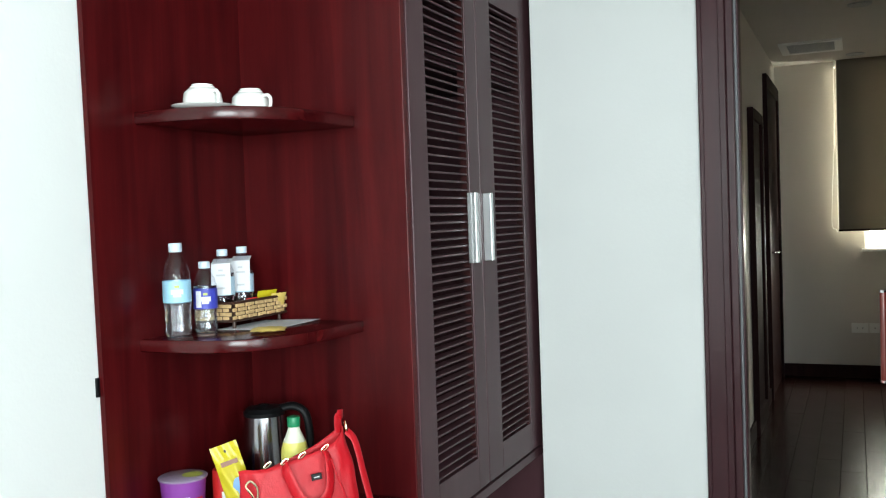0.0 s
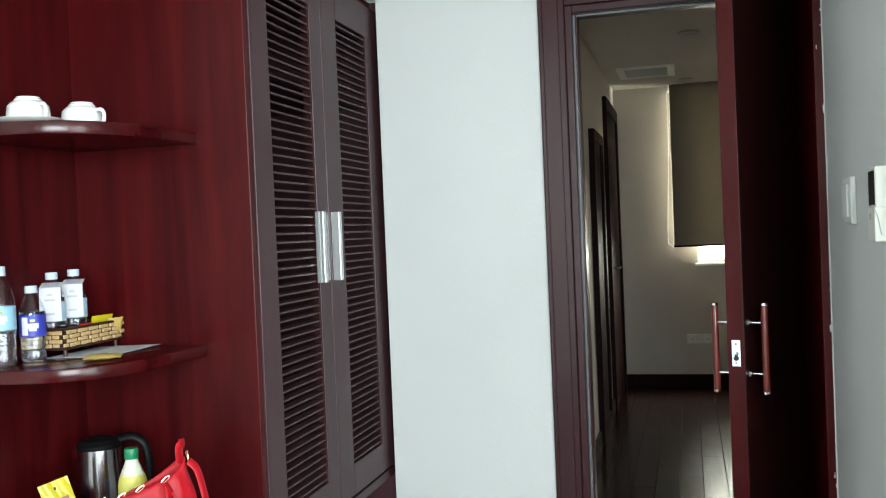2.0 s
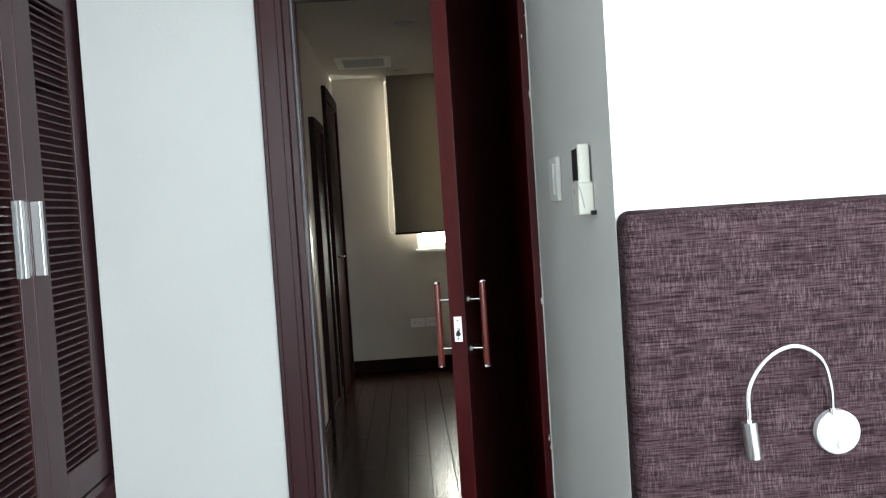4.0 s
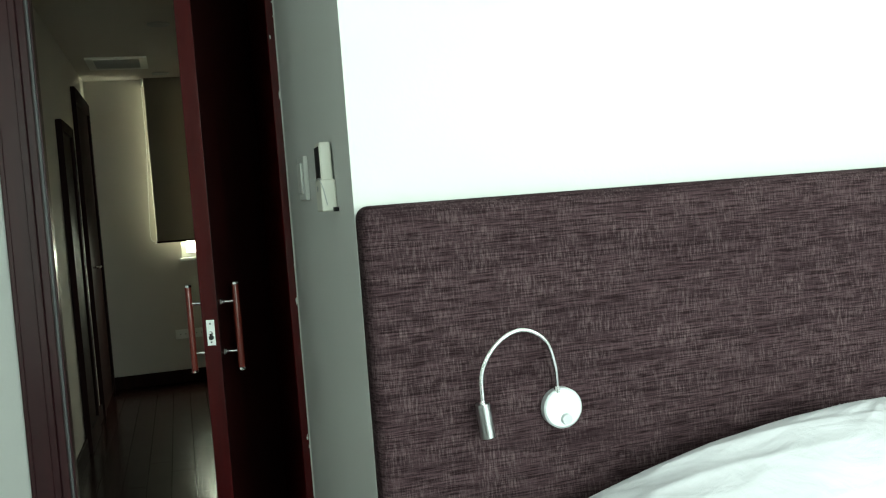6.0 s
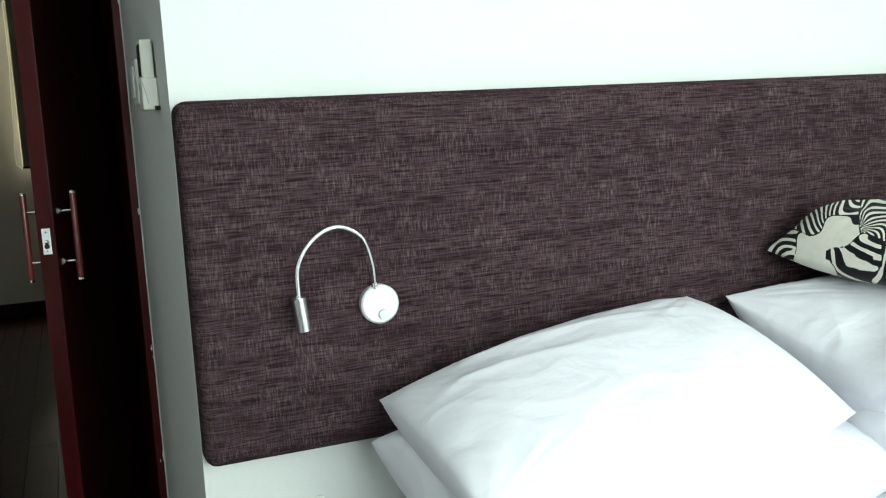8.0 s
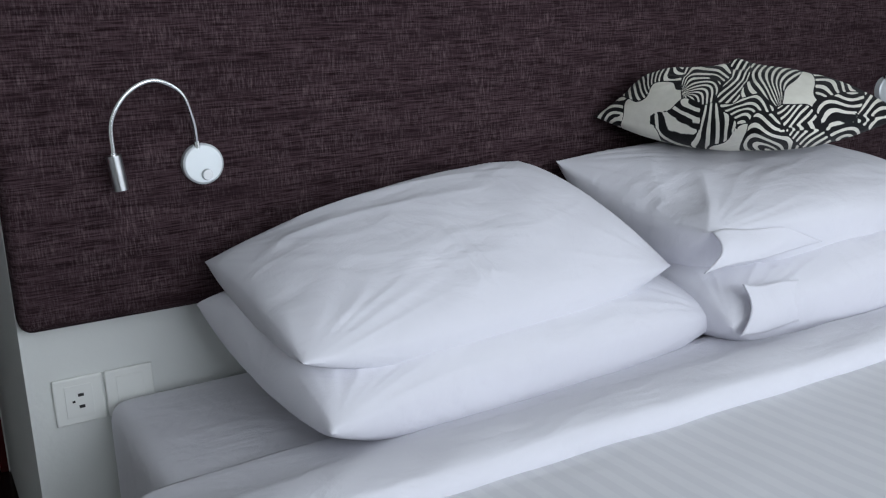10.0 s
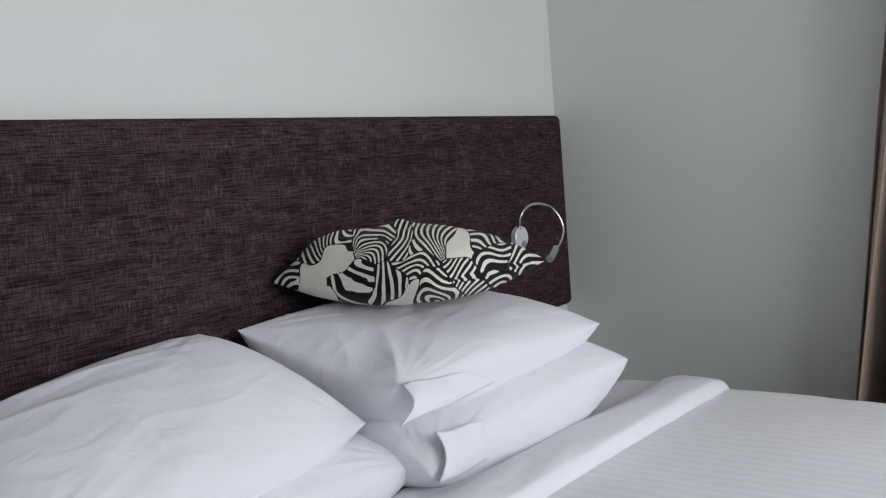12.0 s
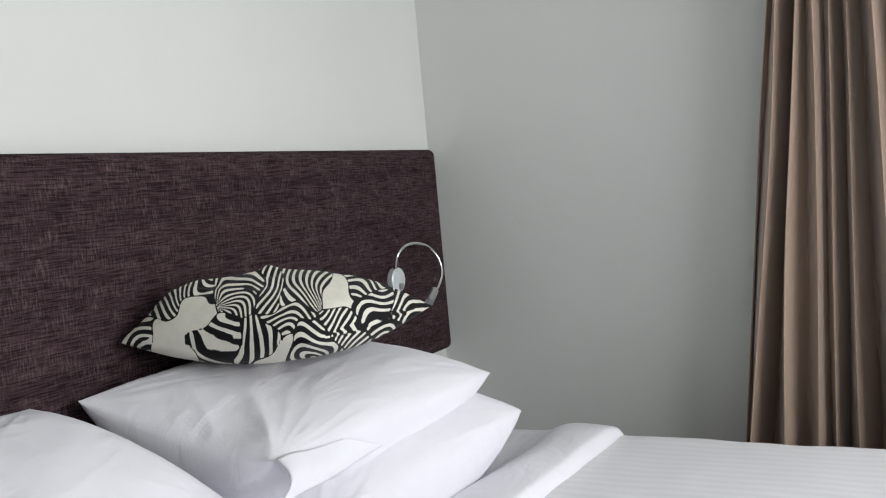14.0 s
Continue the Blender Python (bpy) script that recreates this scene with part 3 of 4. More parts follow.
def reading_lamp(cx, arc, head_top, head_dir, label):
    lamp = thing("reading_lamp", (cx, 0, 0.905), label, "lamp", "reading lamps on the headboard")
    disc = part("base_disc", lathe([(0, -0.020), (0.033, -0.020), (0.0365, -0.017), (0.0365, 0.004)], (cx, -0.0, 0.905), 40, "y"), SILVERPAINT, lamp, "round silver base", smooth=True)
    part("switch_knob", lathe([(0, -0.027), (0.009, -0.027), (0.0105, -0.020)], (cx + 0.004, 0, 0.886), 20, "y"), STEEL, disc, smooth=True)
    pts = spline(arc, 10)
    neck = part("gooseneck", tube(pts, 0.0042, 10), CHROME, lamp, "thin chrome gooseneck", smooth=True)
    for q in (pts[0], pts[-1]):
        part("collar", tube([q - Vector((0, 0, 0.006)), q + Vector((0, 0, 0.006))], 0.0058, 12), CHROME, neck, smooth=True)
    d = Vector(head_dir).normalized()
    a = Vector(head_top)
    part("spot_head", tube([a, a + 0.002 * d, a + 0.058 * d, a + 0.06 * d], 0.0125, 24), STEEL, lamp, "brushed steel spot cylinder", smooth=True)
    return lamp


reading_lamp(0.335, [(0.327, -0.016, 0.94), (0.321, -0.026, 0.985), (0.302, -0.036, 1.034), (0.258, -0.042, 1.057), (0.213, -0.042, 1.040), (0.182, -0.040, 0.995), (0.179, -0.038, 0.936)],
             (0.179, -0.038, 0.938), (0.10, 0, -1), "silver reading lamp with an arched chrome gooseneck")
reading_lamp(2.275, [(2.265, -0.016, 0.938), (2.258, -0.03, 0.975), (2.292, -0.04, 1.003), (2.337, -0.055, 1.006), (2.382, -0.07, 0.987), (2.404, -0.085, 0.951), (2.40, -0.095, 0.91), (2.354, -0.105, 0.875), (2.31, -0.113, 0.864)],
             (2.315, -0.112, 0.866), (-0.85, -0.14, -0.45), "silver reading lamp with its gooseneck bent over the cushion")


def socket(x0, x1, z0, z1, y, holes, label):
    s = thing("wall_socket", ((x0 + x1) / 2, y, (z0 + z1) / 2), label, "socket", "wall sockets")
    p = part("plate", boxes((x0, x1, y - 0.009, y - 0.0005, z0, z1, 0.003)), PLASTIC, s)
    cx, cz = (x0 + x1) / 2, (z0 + z1) / 2
    part("insert", boxes((cx - 0.024, cx + 0.024, y - 0.0105, y - 0.009, cz - 0.03, cz + 0.03, 0.0006)), PLASTIC, p)
    for dx, dz, w, h in holes:
        part("hole", boxes((cx + dx - w, cx + dx + w, y - 0.0112, y - 0.0104, cz + dz - h, cz + dz + h)), PIT, p)


socket(0.041, 0.127, 0.452, 0.540, 0.05, ((-0.010, 0, 0.0025, 0.002), (0.003, 0.011, 0.005, 0.0028), (0.003, -0.011, 0.005, 0.0028)), "white wall socket beside the mattress below the headboard")
socket(0.131, 0.217, 0.452, 0.540, 0.05, (), "white blank wall plate behind the mattress")

# ---- bedroom: bed ----
bed = thing("bed", (1.16, -1.05, 0), "wide bed with a white fitted sheet, pillows stacked at its head", "bed")
part("bed_base", boxes((0.16, 2.16, -2.04, 0.03, 0.06, 0.27, 0.01)), DARKWOOD, bed, "dark wooden bed base")
for x in (0.26, 2.06):
    for y in (-1.9, -0.1):
        part("foot", boxes((x - 0.04, x + 0.04, y - 0.04, y + 0.04, 0, 0.06)), DARKWOOD, bed)
bm = boxes((0.125, 2.150, -2.06, 0.028, 0.272, 0.494))
bmesh.ops.bevel(bm, geom=bm.edges[:], offset=0.045, segments=6, affect="EDGES", profile=0.6)
part("mattress", bm, LINEN, bed, "mattress under a white fitted sheet", smooth=True)


def lump(x, y, s, k=0.0):
    return noise.noise(Vector((x * s, y * s, k)))


def over_edge(s, z):
    """The cross line of a cover over the bed: s in 0..1 from one hem to the other."""
    drop, r = 0.30, 0.05
    xl, xr = 0.108, 2.165
    w = xr - xl
    total = 2 * drop + w
    d = s * total
    if d < drop:
        return xl, z - drop + d + 0.0 if d < drop - r else z - r + (r * math.sin((d - drop + r) / r * math.pi / 2)), -1
    if d > total - drop:
        q = total - d
        return xr, z - drop + q if q < drop - r else z - r + (r * math.sin((q - drop + r) / r * math.pi / 2)), 1
    return xl + (xr - xl) * (d - drop) / w, z, 0


duvet = thing("duvet", (1.16, -1.3, 0.5), "white satin-striped duvet with a turned-down edge", "duvet")


def duvet_top(u, v):
    x, z, side = over_edge(u, 0.494)
    y = -0.60 - 1.52 * v
    z += 0.006 * lump(x, y, 3.1) + 0.003 * lump(x, y, 9.0, 2)
    if side:
        x += side * (0.01 + 0.012 * lump(z, y, 6.0, 5))
    return (x, y, z)


ob = part("cover", grid(duvet_top, 110, 70), DUVETFAB, duvet, smooth=True)
ob.modifiers.new("thickness", "SOLIDIFY").thickness = 0.012


def fold_band(u, v):
    x, z, side = over_edge(u, 0.497)
    a = v * math.pi
    yf = -0.665 - 0.035 * (x - 0.5) / 1.6 + 0.006 * lump(x, 0, 4.0, 7)
    yb = -0.40 - 0.012 * lump(x, 0, 3.0, 3)
    y = yf + (yb - yf) * v
    roll = 0.26 + 0.03 * lump(x, 0, 3.0, 12)
    if v < 2 * roll:
        lift = 0.024 + 0.020 * math.sqrt(max(0, 1 - ((v - roll) / roll) ** 2))
    else:
        lift = 0.024 - 0.014 * (v - 2 * roll) / (1 - 2 * roll)
    ends = min(1, max(0, min(x - 0.108, 2.165 - x)) / 0.07) ** 0.6
    lift *= min(1, v / 0.05) ** 0.5
    z += 1.15 * lift * (0.6 + 0.4 * ends) + 0.004 * lump(x, y, 7.0, 4) + 0.005 * math.sin(42 * y + 7 * lump(x, y, 2.5, 6)) * max(0, lump(x, 0, 2.0, 8) + 0.3)
    if side:
        x += side * (0.018 + 0.012 * lump(z, y, 8.0, 9))
    return (x, y, z)


ob = part("turned_down_band", grid(fold_band, 150, 44), LINEN, duvet, "smooth white turned-down edge of the sheet", smooth=True)
ob.modifiers.new("thickness", "SOLIDIFY").thickness = 0.008


def creased(p, seed, along):
    """Sharp little ridges that run along a direction of the plane, 0..1."""
    c, d = math.cos(along), math.sin(along)
    a, b = p[0] * c + p[1] * d, p[1] * c - p[0] * d
    warp = noise.noise(Vector((1.5 * a, 1.5 * b, seed)))
    return (1 - abs(noise.noise(Vector((0.9 * a + warp, 3.2 * b + warp, seed + 2))))) ** 4


def pillow(name, corners, thick, mat, label, category, group, seed, ears=0.0, low=0.06, sag=0.025, side_sag=0.0, plump=0.36, under=0.3, dents=(), folds_at=(), n=(130, 92), pleat=1.0):
    """A soft cushion hung between its four corner tips (round the outline), thickest in the middle.

    dents: u, v, radius, depth. folds_at: lines u0, v0, u1, v1, width, height raised on the upper side.
    """
    c = [Vector(p) for p in corners]
    up = ((c[2] - c[0]).cross(c[3] - c[1])).normalized()
    if up.z < 0:
        up = -up
    center = sum(c, Vector()) / 4
    bm = bmesh.new()
    nu, nv = n
    rows = {}
    for s in (1, -1):
        for i in range(nu + 1):
            for j in range(nv + 1):
                u, v = 2 * i / nu - 1, 2 * j / nv - 1
                u, v = math.sin(u * math.pi / 2) * 0.5 + u * 0.5, math.sin(v * math.pi / 2) * 0.5 + v * 0.5
                if s < 0 and (i in (0, nu) or j in (0, nv)):
                    rows[s, i, j] = rows[1, i, j]
                    continue
                uu = u * (1 - ears * (1 - v * v) * abs(u))
                vv = v * (1 - ears * (1 - u * u) * abs(v))
                a, b = (uu + 1) / 2, (vv + 1) / 2
                p = c[0] * (1 - a) * (1 - b) + c[1] * a * (1 - b) + c[2] * a * b + c[3] * (1 - a) * b
                front, side = (1 - u * u) * max(0, 1 - b) ** 1.5, (1 - v * v) * (1 - a) ** 2
                p.z -= sag * front + side_sag * side
                p.y -= 0.5 * sag * front
                q = plump if s > 0 else under
                h = (max(0, 1 - u * u) ** q) * (max(0, 1 - v * v) ** q) * max(0, 1 - u * u * v * v) ** 0.36
                edge = max(abs(u), abs(v))
                flat = Vector((u * 1.6, v * 1.1, seed))
                w = 0.10 * noise.noise(flat) + 0.03 * noise.noise(flat * 2.7)
                w += 0.022 * (creased((u * 1.3, v), seed, 0.25 + 0.5 * noise.noise(flat)) - 0.25)
                for k, (du, dv) in enumerate(((-1, -1), (1, -1), (1, 1), (-1, 1))):
                    ru, rv = u - du, v - dv
                    near = math.exp(-(ru * ru + rv * rv) / 0.32)
                    if near > 0.02:
                        ang = math.atan2(rv, ru)
                        w += 0.10 * near * min(1, 3 * math.hypot(ru, rv)) * (creased((1.7 * ang, 0.6 * math.hypot(ru, rv)), seed + k, math.pi / 2) - 0.35)
                hem = max(0, edge - 0.72) / 0.28
                w += 0.05 * hem * noise.noise(Vector((5 * u, 5 * v, seed + 6)))
                hh = h * (thick if s > 0 else low) * (1 + pleat * w)
                if s > 0:
                    for cu, cv, rad, depth in dents:
                        hh -= depth * math.exp(-((u - cu) ** 2 + (v - cv) ** 2) / rad ** 2) * h
                    for u0, v0, u1, v1, wide, high in folds_at:
                        du, dv = u1 - u0, v1 - v0
                        t = min(1, max(0, ((u - u0) * du + (v - v0) * dv) / (du * du + dv * dv)))
                        off = math.hypot(u - u0 - t * du, v - v0 - t * dv)
                        hh += high * math.exp(-(off / wide) ** 1.3) * (1 - 0.7 * t) * min(1, 3 * h)
                rows[s, i, j] = bm.verts.new(p + up * hh * s)
    for s in (1, -1):
        for i in range(nu):
            for j in range(nv):
                q = [rows[s, i, j], rows[s, i + 1, j], rows[s, i + 1, j + 1], rows[s, i, j + 1]]
                bm.faces.new(q if s > 0 else q[::-1])
    bmesh.ops.recalc_face_normals(bm, faces=bm.faces[:])
    bmesh.ops.translate(bm, verts=bm.verts[:], vec=-center)
    ob = part(name, bm, mat, None, smooth=True)
    ob.location = center
    return tagged(ob, label, category, group)


PG = "white pillows on the bed"
# tips in order: front near side, front far side, back far side, back near side
pillow("pillow", [(0.345, -0.50, 0.562), (1.215, -0.42, 0.545), (1.10, -0.05, 0.60), (0.277, -0.09, 0.672)], 0.118, LINEN,
       "white cotton pillow lying on the sheet under another", "pillow", PG, 1.0, low=0.096, sag=0.022, plump=0.27, under=0.25)
pillow("pillow", [(0.322, -0.47, 0.665), (1.105, -0.39, 0.665), (0.993, -0.05, 0.845), (0.307, -0.06, 0.738)], 0.094, LINEN,
       "plump white cotton pillow on top of another", "pillow", PG, 5.0, -0.01, low=0.08, sag=0.034, plump=0.38,
       folds_at=((-0.55, 0.75, 0.75, 0.55, 0.07, 0.007), (-0.7, 0.45, 0.3, 0.25, 0.06, 0.006), (-0.12, -0.75, -0.1, -0.1, 0.03, 0.006), (-0.04, -0.7, -0.04, -0.2, 0.025, 0.005)))
pillow("pillow", [(1.165, -0.49, 0.555), (1.855, -0.575, 0.642), (1.83, -0.06, 0.66), (1.12, -0.06, 0.66)], 0.115, LINEN,
       "white cotton pillow with loose case end, under another", "pillow", PG, 9.0, 0.02, low=0.125, sag=0.03, plump=0.3, under=0.2)
pillow("pillow", [(1.137, -0.455, 0.736), (1.837, -0.514, 0.732), (1.80, -0.05, 0.80), (1.096, -0.045, 0.833)], 0.088, LINEN,
       "white cotton pillow carrying the patterned cushion", "pillow", PG, 13.0, 0.02, low=0.14, sag=0.03, side_sag=0.05, plump=0.38,
       dents=((0.1, 0.2, 0.6, 0.02), (-0.85, -0.2, 0.3, 0.012)), folds_at=((-0.96, -0.9, -0.5, 0.0, 0.06, 0.014), (-0.9, -0.2, -0.6, 0.5, 0.05, 0.005)))
# open case ends: upper tip, lower tip, far upper, far lower
for owner, tip, low_tip, far_top, far_low, sway in (("pillow.003", (1.137, -0.460, 0.737), (1.080, -0.500, 0.676), (1.30, -0.482, 0.728), (1.42, -0.480, 0.682), 0.0),
                                                    ("pillow.002", (1.190, -0.486, 0.630), (1.165, -0.508, 0.540), (1.33, -0.500, 0.622), (1.44, -0.515, 0.548), 2.0)):
    def flap(u, v):
        p = Vector(tip).lerp(Vector(far_top), u).lerp(Vector(low_tip).lerp(Vector(far_low), u), v)
        loose = (1 - u) ** 1.4
        p.y -= 0.014 * math.sin(math.pi * v) * (1 - 0.6 * u) + 0.003 * loose * math.sin(9 * u + 5 * v + sway)
        p.x += 0.016 * loose * math.sin(math.pi * v)
        p.z += 0.005 * loose * math.sin(8 * u + sway)
        return p

    ob = part("pillow_case_end", grid(flap, 40, 16), LINEN, bpy.data.objects[owner], "loose open end of the pillow case", smooth=True)
    ob.modifiers.new("thickness", "SOLIDIFY").thickness = 0.003

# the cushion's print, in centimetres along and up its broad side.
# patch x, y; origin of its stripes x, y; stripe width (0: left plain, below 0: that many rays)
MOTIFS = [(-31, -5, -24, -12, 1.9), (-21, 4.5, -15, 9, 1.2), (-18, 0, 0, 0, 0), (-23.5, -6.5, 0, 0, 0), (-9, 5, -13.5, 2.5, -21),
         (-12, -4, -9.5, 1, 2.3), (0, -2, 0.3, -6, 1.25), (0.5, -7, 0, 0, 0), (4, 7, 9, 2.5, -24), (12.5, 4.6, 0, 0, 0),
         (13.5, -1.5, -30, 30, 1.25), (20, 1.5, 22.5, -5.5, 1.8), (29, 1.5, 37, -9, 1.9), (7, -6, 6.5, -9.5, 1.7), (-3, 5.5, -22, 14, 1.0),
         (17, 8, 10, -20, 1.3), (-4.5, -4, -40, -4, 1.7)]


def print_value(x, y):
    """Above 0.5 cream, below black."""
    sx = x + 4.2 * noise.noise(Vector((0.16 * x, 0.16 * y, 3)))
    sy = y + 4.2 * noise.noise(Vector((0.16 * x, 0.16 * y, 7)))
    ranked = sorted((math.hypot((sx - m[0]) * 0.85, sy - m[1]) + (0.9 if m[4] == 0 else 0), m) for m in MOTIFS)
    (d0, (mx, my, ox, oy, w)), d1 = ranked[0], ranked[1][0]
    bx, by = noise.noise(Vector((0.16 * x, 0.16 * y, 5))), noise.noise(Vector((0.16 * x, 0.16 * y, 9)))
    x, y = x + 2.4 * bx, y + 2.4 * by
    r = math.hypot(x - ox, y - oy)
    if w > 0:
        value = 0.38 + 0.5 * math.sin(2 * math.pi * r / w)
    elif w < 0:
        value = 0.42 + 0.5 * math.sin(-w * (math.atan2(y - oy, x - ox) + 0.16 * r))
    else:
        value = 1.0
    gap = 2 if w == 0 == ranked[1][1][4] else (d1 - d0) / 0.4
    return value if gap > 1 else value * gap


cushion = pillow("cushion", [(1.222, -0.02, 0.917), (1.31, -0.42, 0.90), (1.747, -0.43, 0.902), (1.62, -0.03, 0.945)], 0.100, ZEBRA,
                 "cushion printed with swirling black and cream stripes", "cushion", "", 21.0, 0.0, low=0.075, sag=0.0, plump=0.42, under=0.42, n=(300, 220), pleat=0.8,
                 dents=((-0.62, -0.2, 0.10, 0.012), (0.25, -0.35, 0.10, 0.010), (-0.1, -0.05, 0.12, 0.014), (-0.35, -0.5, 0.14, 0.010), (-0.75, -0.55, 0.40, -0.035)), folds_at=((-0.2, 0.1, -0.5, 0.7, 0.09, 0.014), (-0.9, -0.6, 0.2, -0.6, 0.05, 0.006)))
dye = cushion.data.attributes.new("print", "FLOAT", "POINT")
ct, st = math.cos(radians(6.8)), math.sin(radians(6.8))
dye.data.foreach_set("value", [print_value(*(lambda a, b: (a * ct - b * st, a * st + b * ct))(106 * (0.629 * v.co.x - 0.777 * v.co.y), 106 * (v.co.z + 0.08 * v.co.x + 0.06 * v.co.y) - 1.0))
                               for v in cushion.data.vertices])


# ---- bedroom: curtain ----
curtain = thing("curtain", (2.5, -1.25, 0.0), "taupe floor-length curtain hanging in deep folds", "curtain")


# crests and troughs in turn along the curtain: place at the upper and the lower part, depth
PLEATS = [(-1.055, -0.925, 0.0), (-1.066, -0.934, 0.02), (-1.083, -0.945, -0.045), (-1.117, -0.985, 0.055), (-1.135, -1.035, -0.05), (-1.148, -1.085, 0.012),
          (-1.170, -1.118, -0.045), (-1.190, -1.142, 0.02), (-1.208, -1.157, -0.02), (-1.229, -1.182, 0.055), (-1.247, -1.213, -0.03), (-1.270, -1.262, 0.06), (-1.306, -1.312, -0.055)]
for k in range(8):
    PLEATS.append((-1.345 - 0.045 * k, -1.36 - 0.047 * k, (0.05, -0.05)[k % 2]))


def folds(u, v):
    """u along the curtain, v from its hem to its head; folds drift and deepen towards the hem."""
    z = 0.03 + 2.5 * v
    f = u * (len(PLEATS) - 1)
    i = min(int(f), len(PLEATS) - 2)
    w = f - i
    low = 1 - (z - 0.38) / 1.18
    bend = 0.10 * math.sin(math.pi * min(1, max(0, low)))

    def spot(k):
        top, foot, depth = PLEATS[k]
        q = low + bend * math.sin(1.9 * k)
        return top + (foot - top) * q, depth * (1.15 + 0.45 * low)

    (ya, da), (yb, db) = spot(i), spot(i + 1)
    e = 0.5 - 0.5 * math.cos(math.pi * w)
    x = 2.53 + da + (db - da) * e + 0.004 * noise.noise(Vector((9 * u, 1.5 * z, 4)))
    y = ya + (yb - ya) * (0.65 * w + 0.35 * e) + 0.004 * noise.noise(Vector((14 * u, 2.0 * z, 1)))
    return (x, y, z)


ob = part("cloth", grid(folds, 320, 40), CURTFAB, curtain, smooth=True)
ob.modifiers.new("thickness", "SOLIDIFY").thickness = 0.003
part("rail", boxes((2.52, 2.56, -3.9, -0.98, 2.535, 2.56, 0.003)), PLASTIC, curtain, "white curtain rail")
for k in range(8):
    part("hook", boxes((2.535, 2.545, -1.1 - 0.09 * k, -1.095 - 0.09 * k, 2.52, 2.54)), STEEL, curtain)


# ---- shelf things ----
def cup(x, y, z, turn, label):
    """A cup standing upside down, with its handle."""
    c = thing("cup", (x, y, z), label, "cup", "upturned cups")
    part("bowl", lathe([(0.047, 0), (0.0485, 0.002), (0.048, 0.018), (0.0455, 0.036), (0.036, 0.046), (0.031, 0.0475), (0.030, 0.052), (0.026, 0.054), (0.0, 0.053)], (0, 0, 0), 36),
         CERAMIC, c, smooth=True, local=True)
    part("foot_rim", lathe([(0.025, 0.053), (0.026, 0.057), (0.023, 0.057), (0.022, 0.053)], (0, 0, 0), 30), CERAMIC, c, smooth=True, local=True)
    part("handle", tube(spline([(0.044, 0, 0.036), (0.06, 0, 0.037), (0.069, 0, 0.028), (0.069, 0, 0.014), (0.066, 0, 0.004)], 6), 0.0045, 10), CERAMIC, c, smooth=True, local=True)
    c.rotation_euler = (0, 0, turn)
    return c


saucer = part("saucer", lathe([(0, 0.001), (0.045, 0.001), (0.075, 0.009), (0.077, 0.011), (0.074, 0.011), (0.045, 0.005), (0, 0.004)], (0, 0, 0), 40), CERAMIC, None, smooth=True)
saucer.location = (-1.803, 0.302, 1.622)
tagged(saucer, "white glazed saucer under an upturned cup", "saucer")
cup(-1.803, 0.302, 1.6275, radians(-20), "white ceramic cup upside down on a saucer")
cup(-1.735, 0.405, 1.622, radians(-10), "white ceramic cup upside down on the shelf")


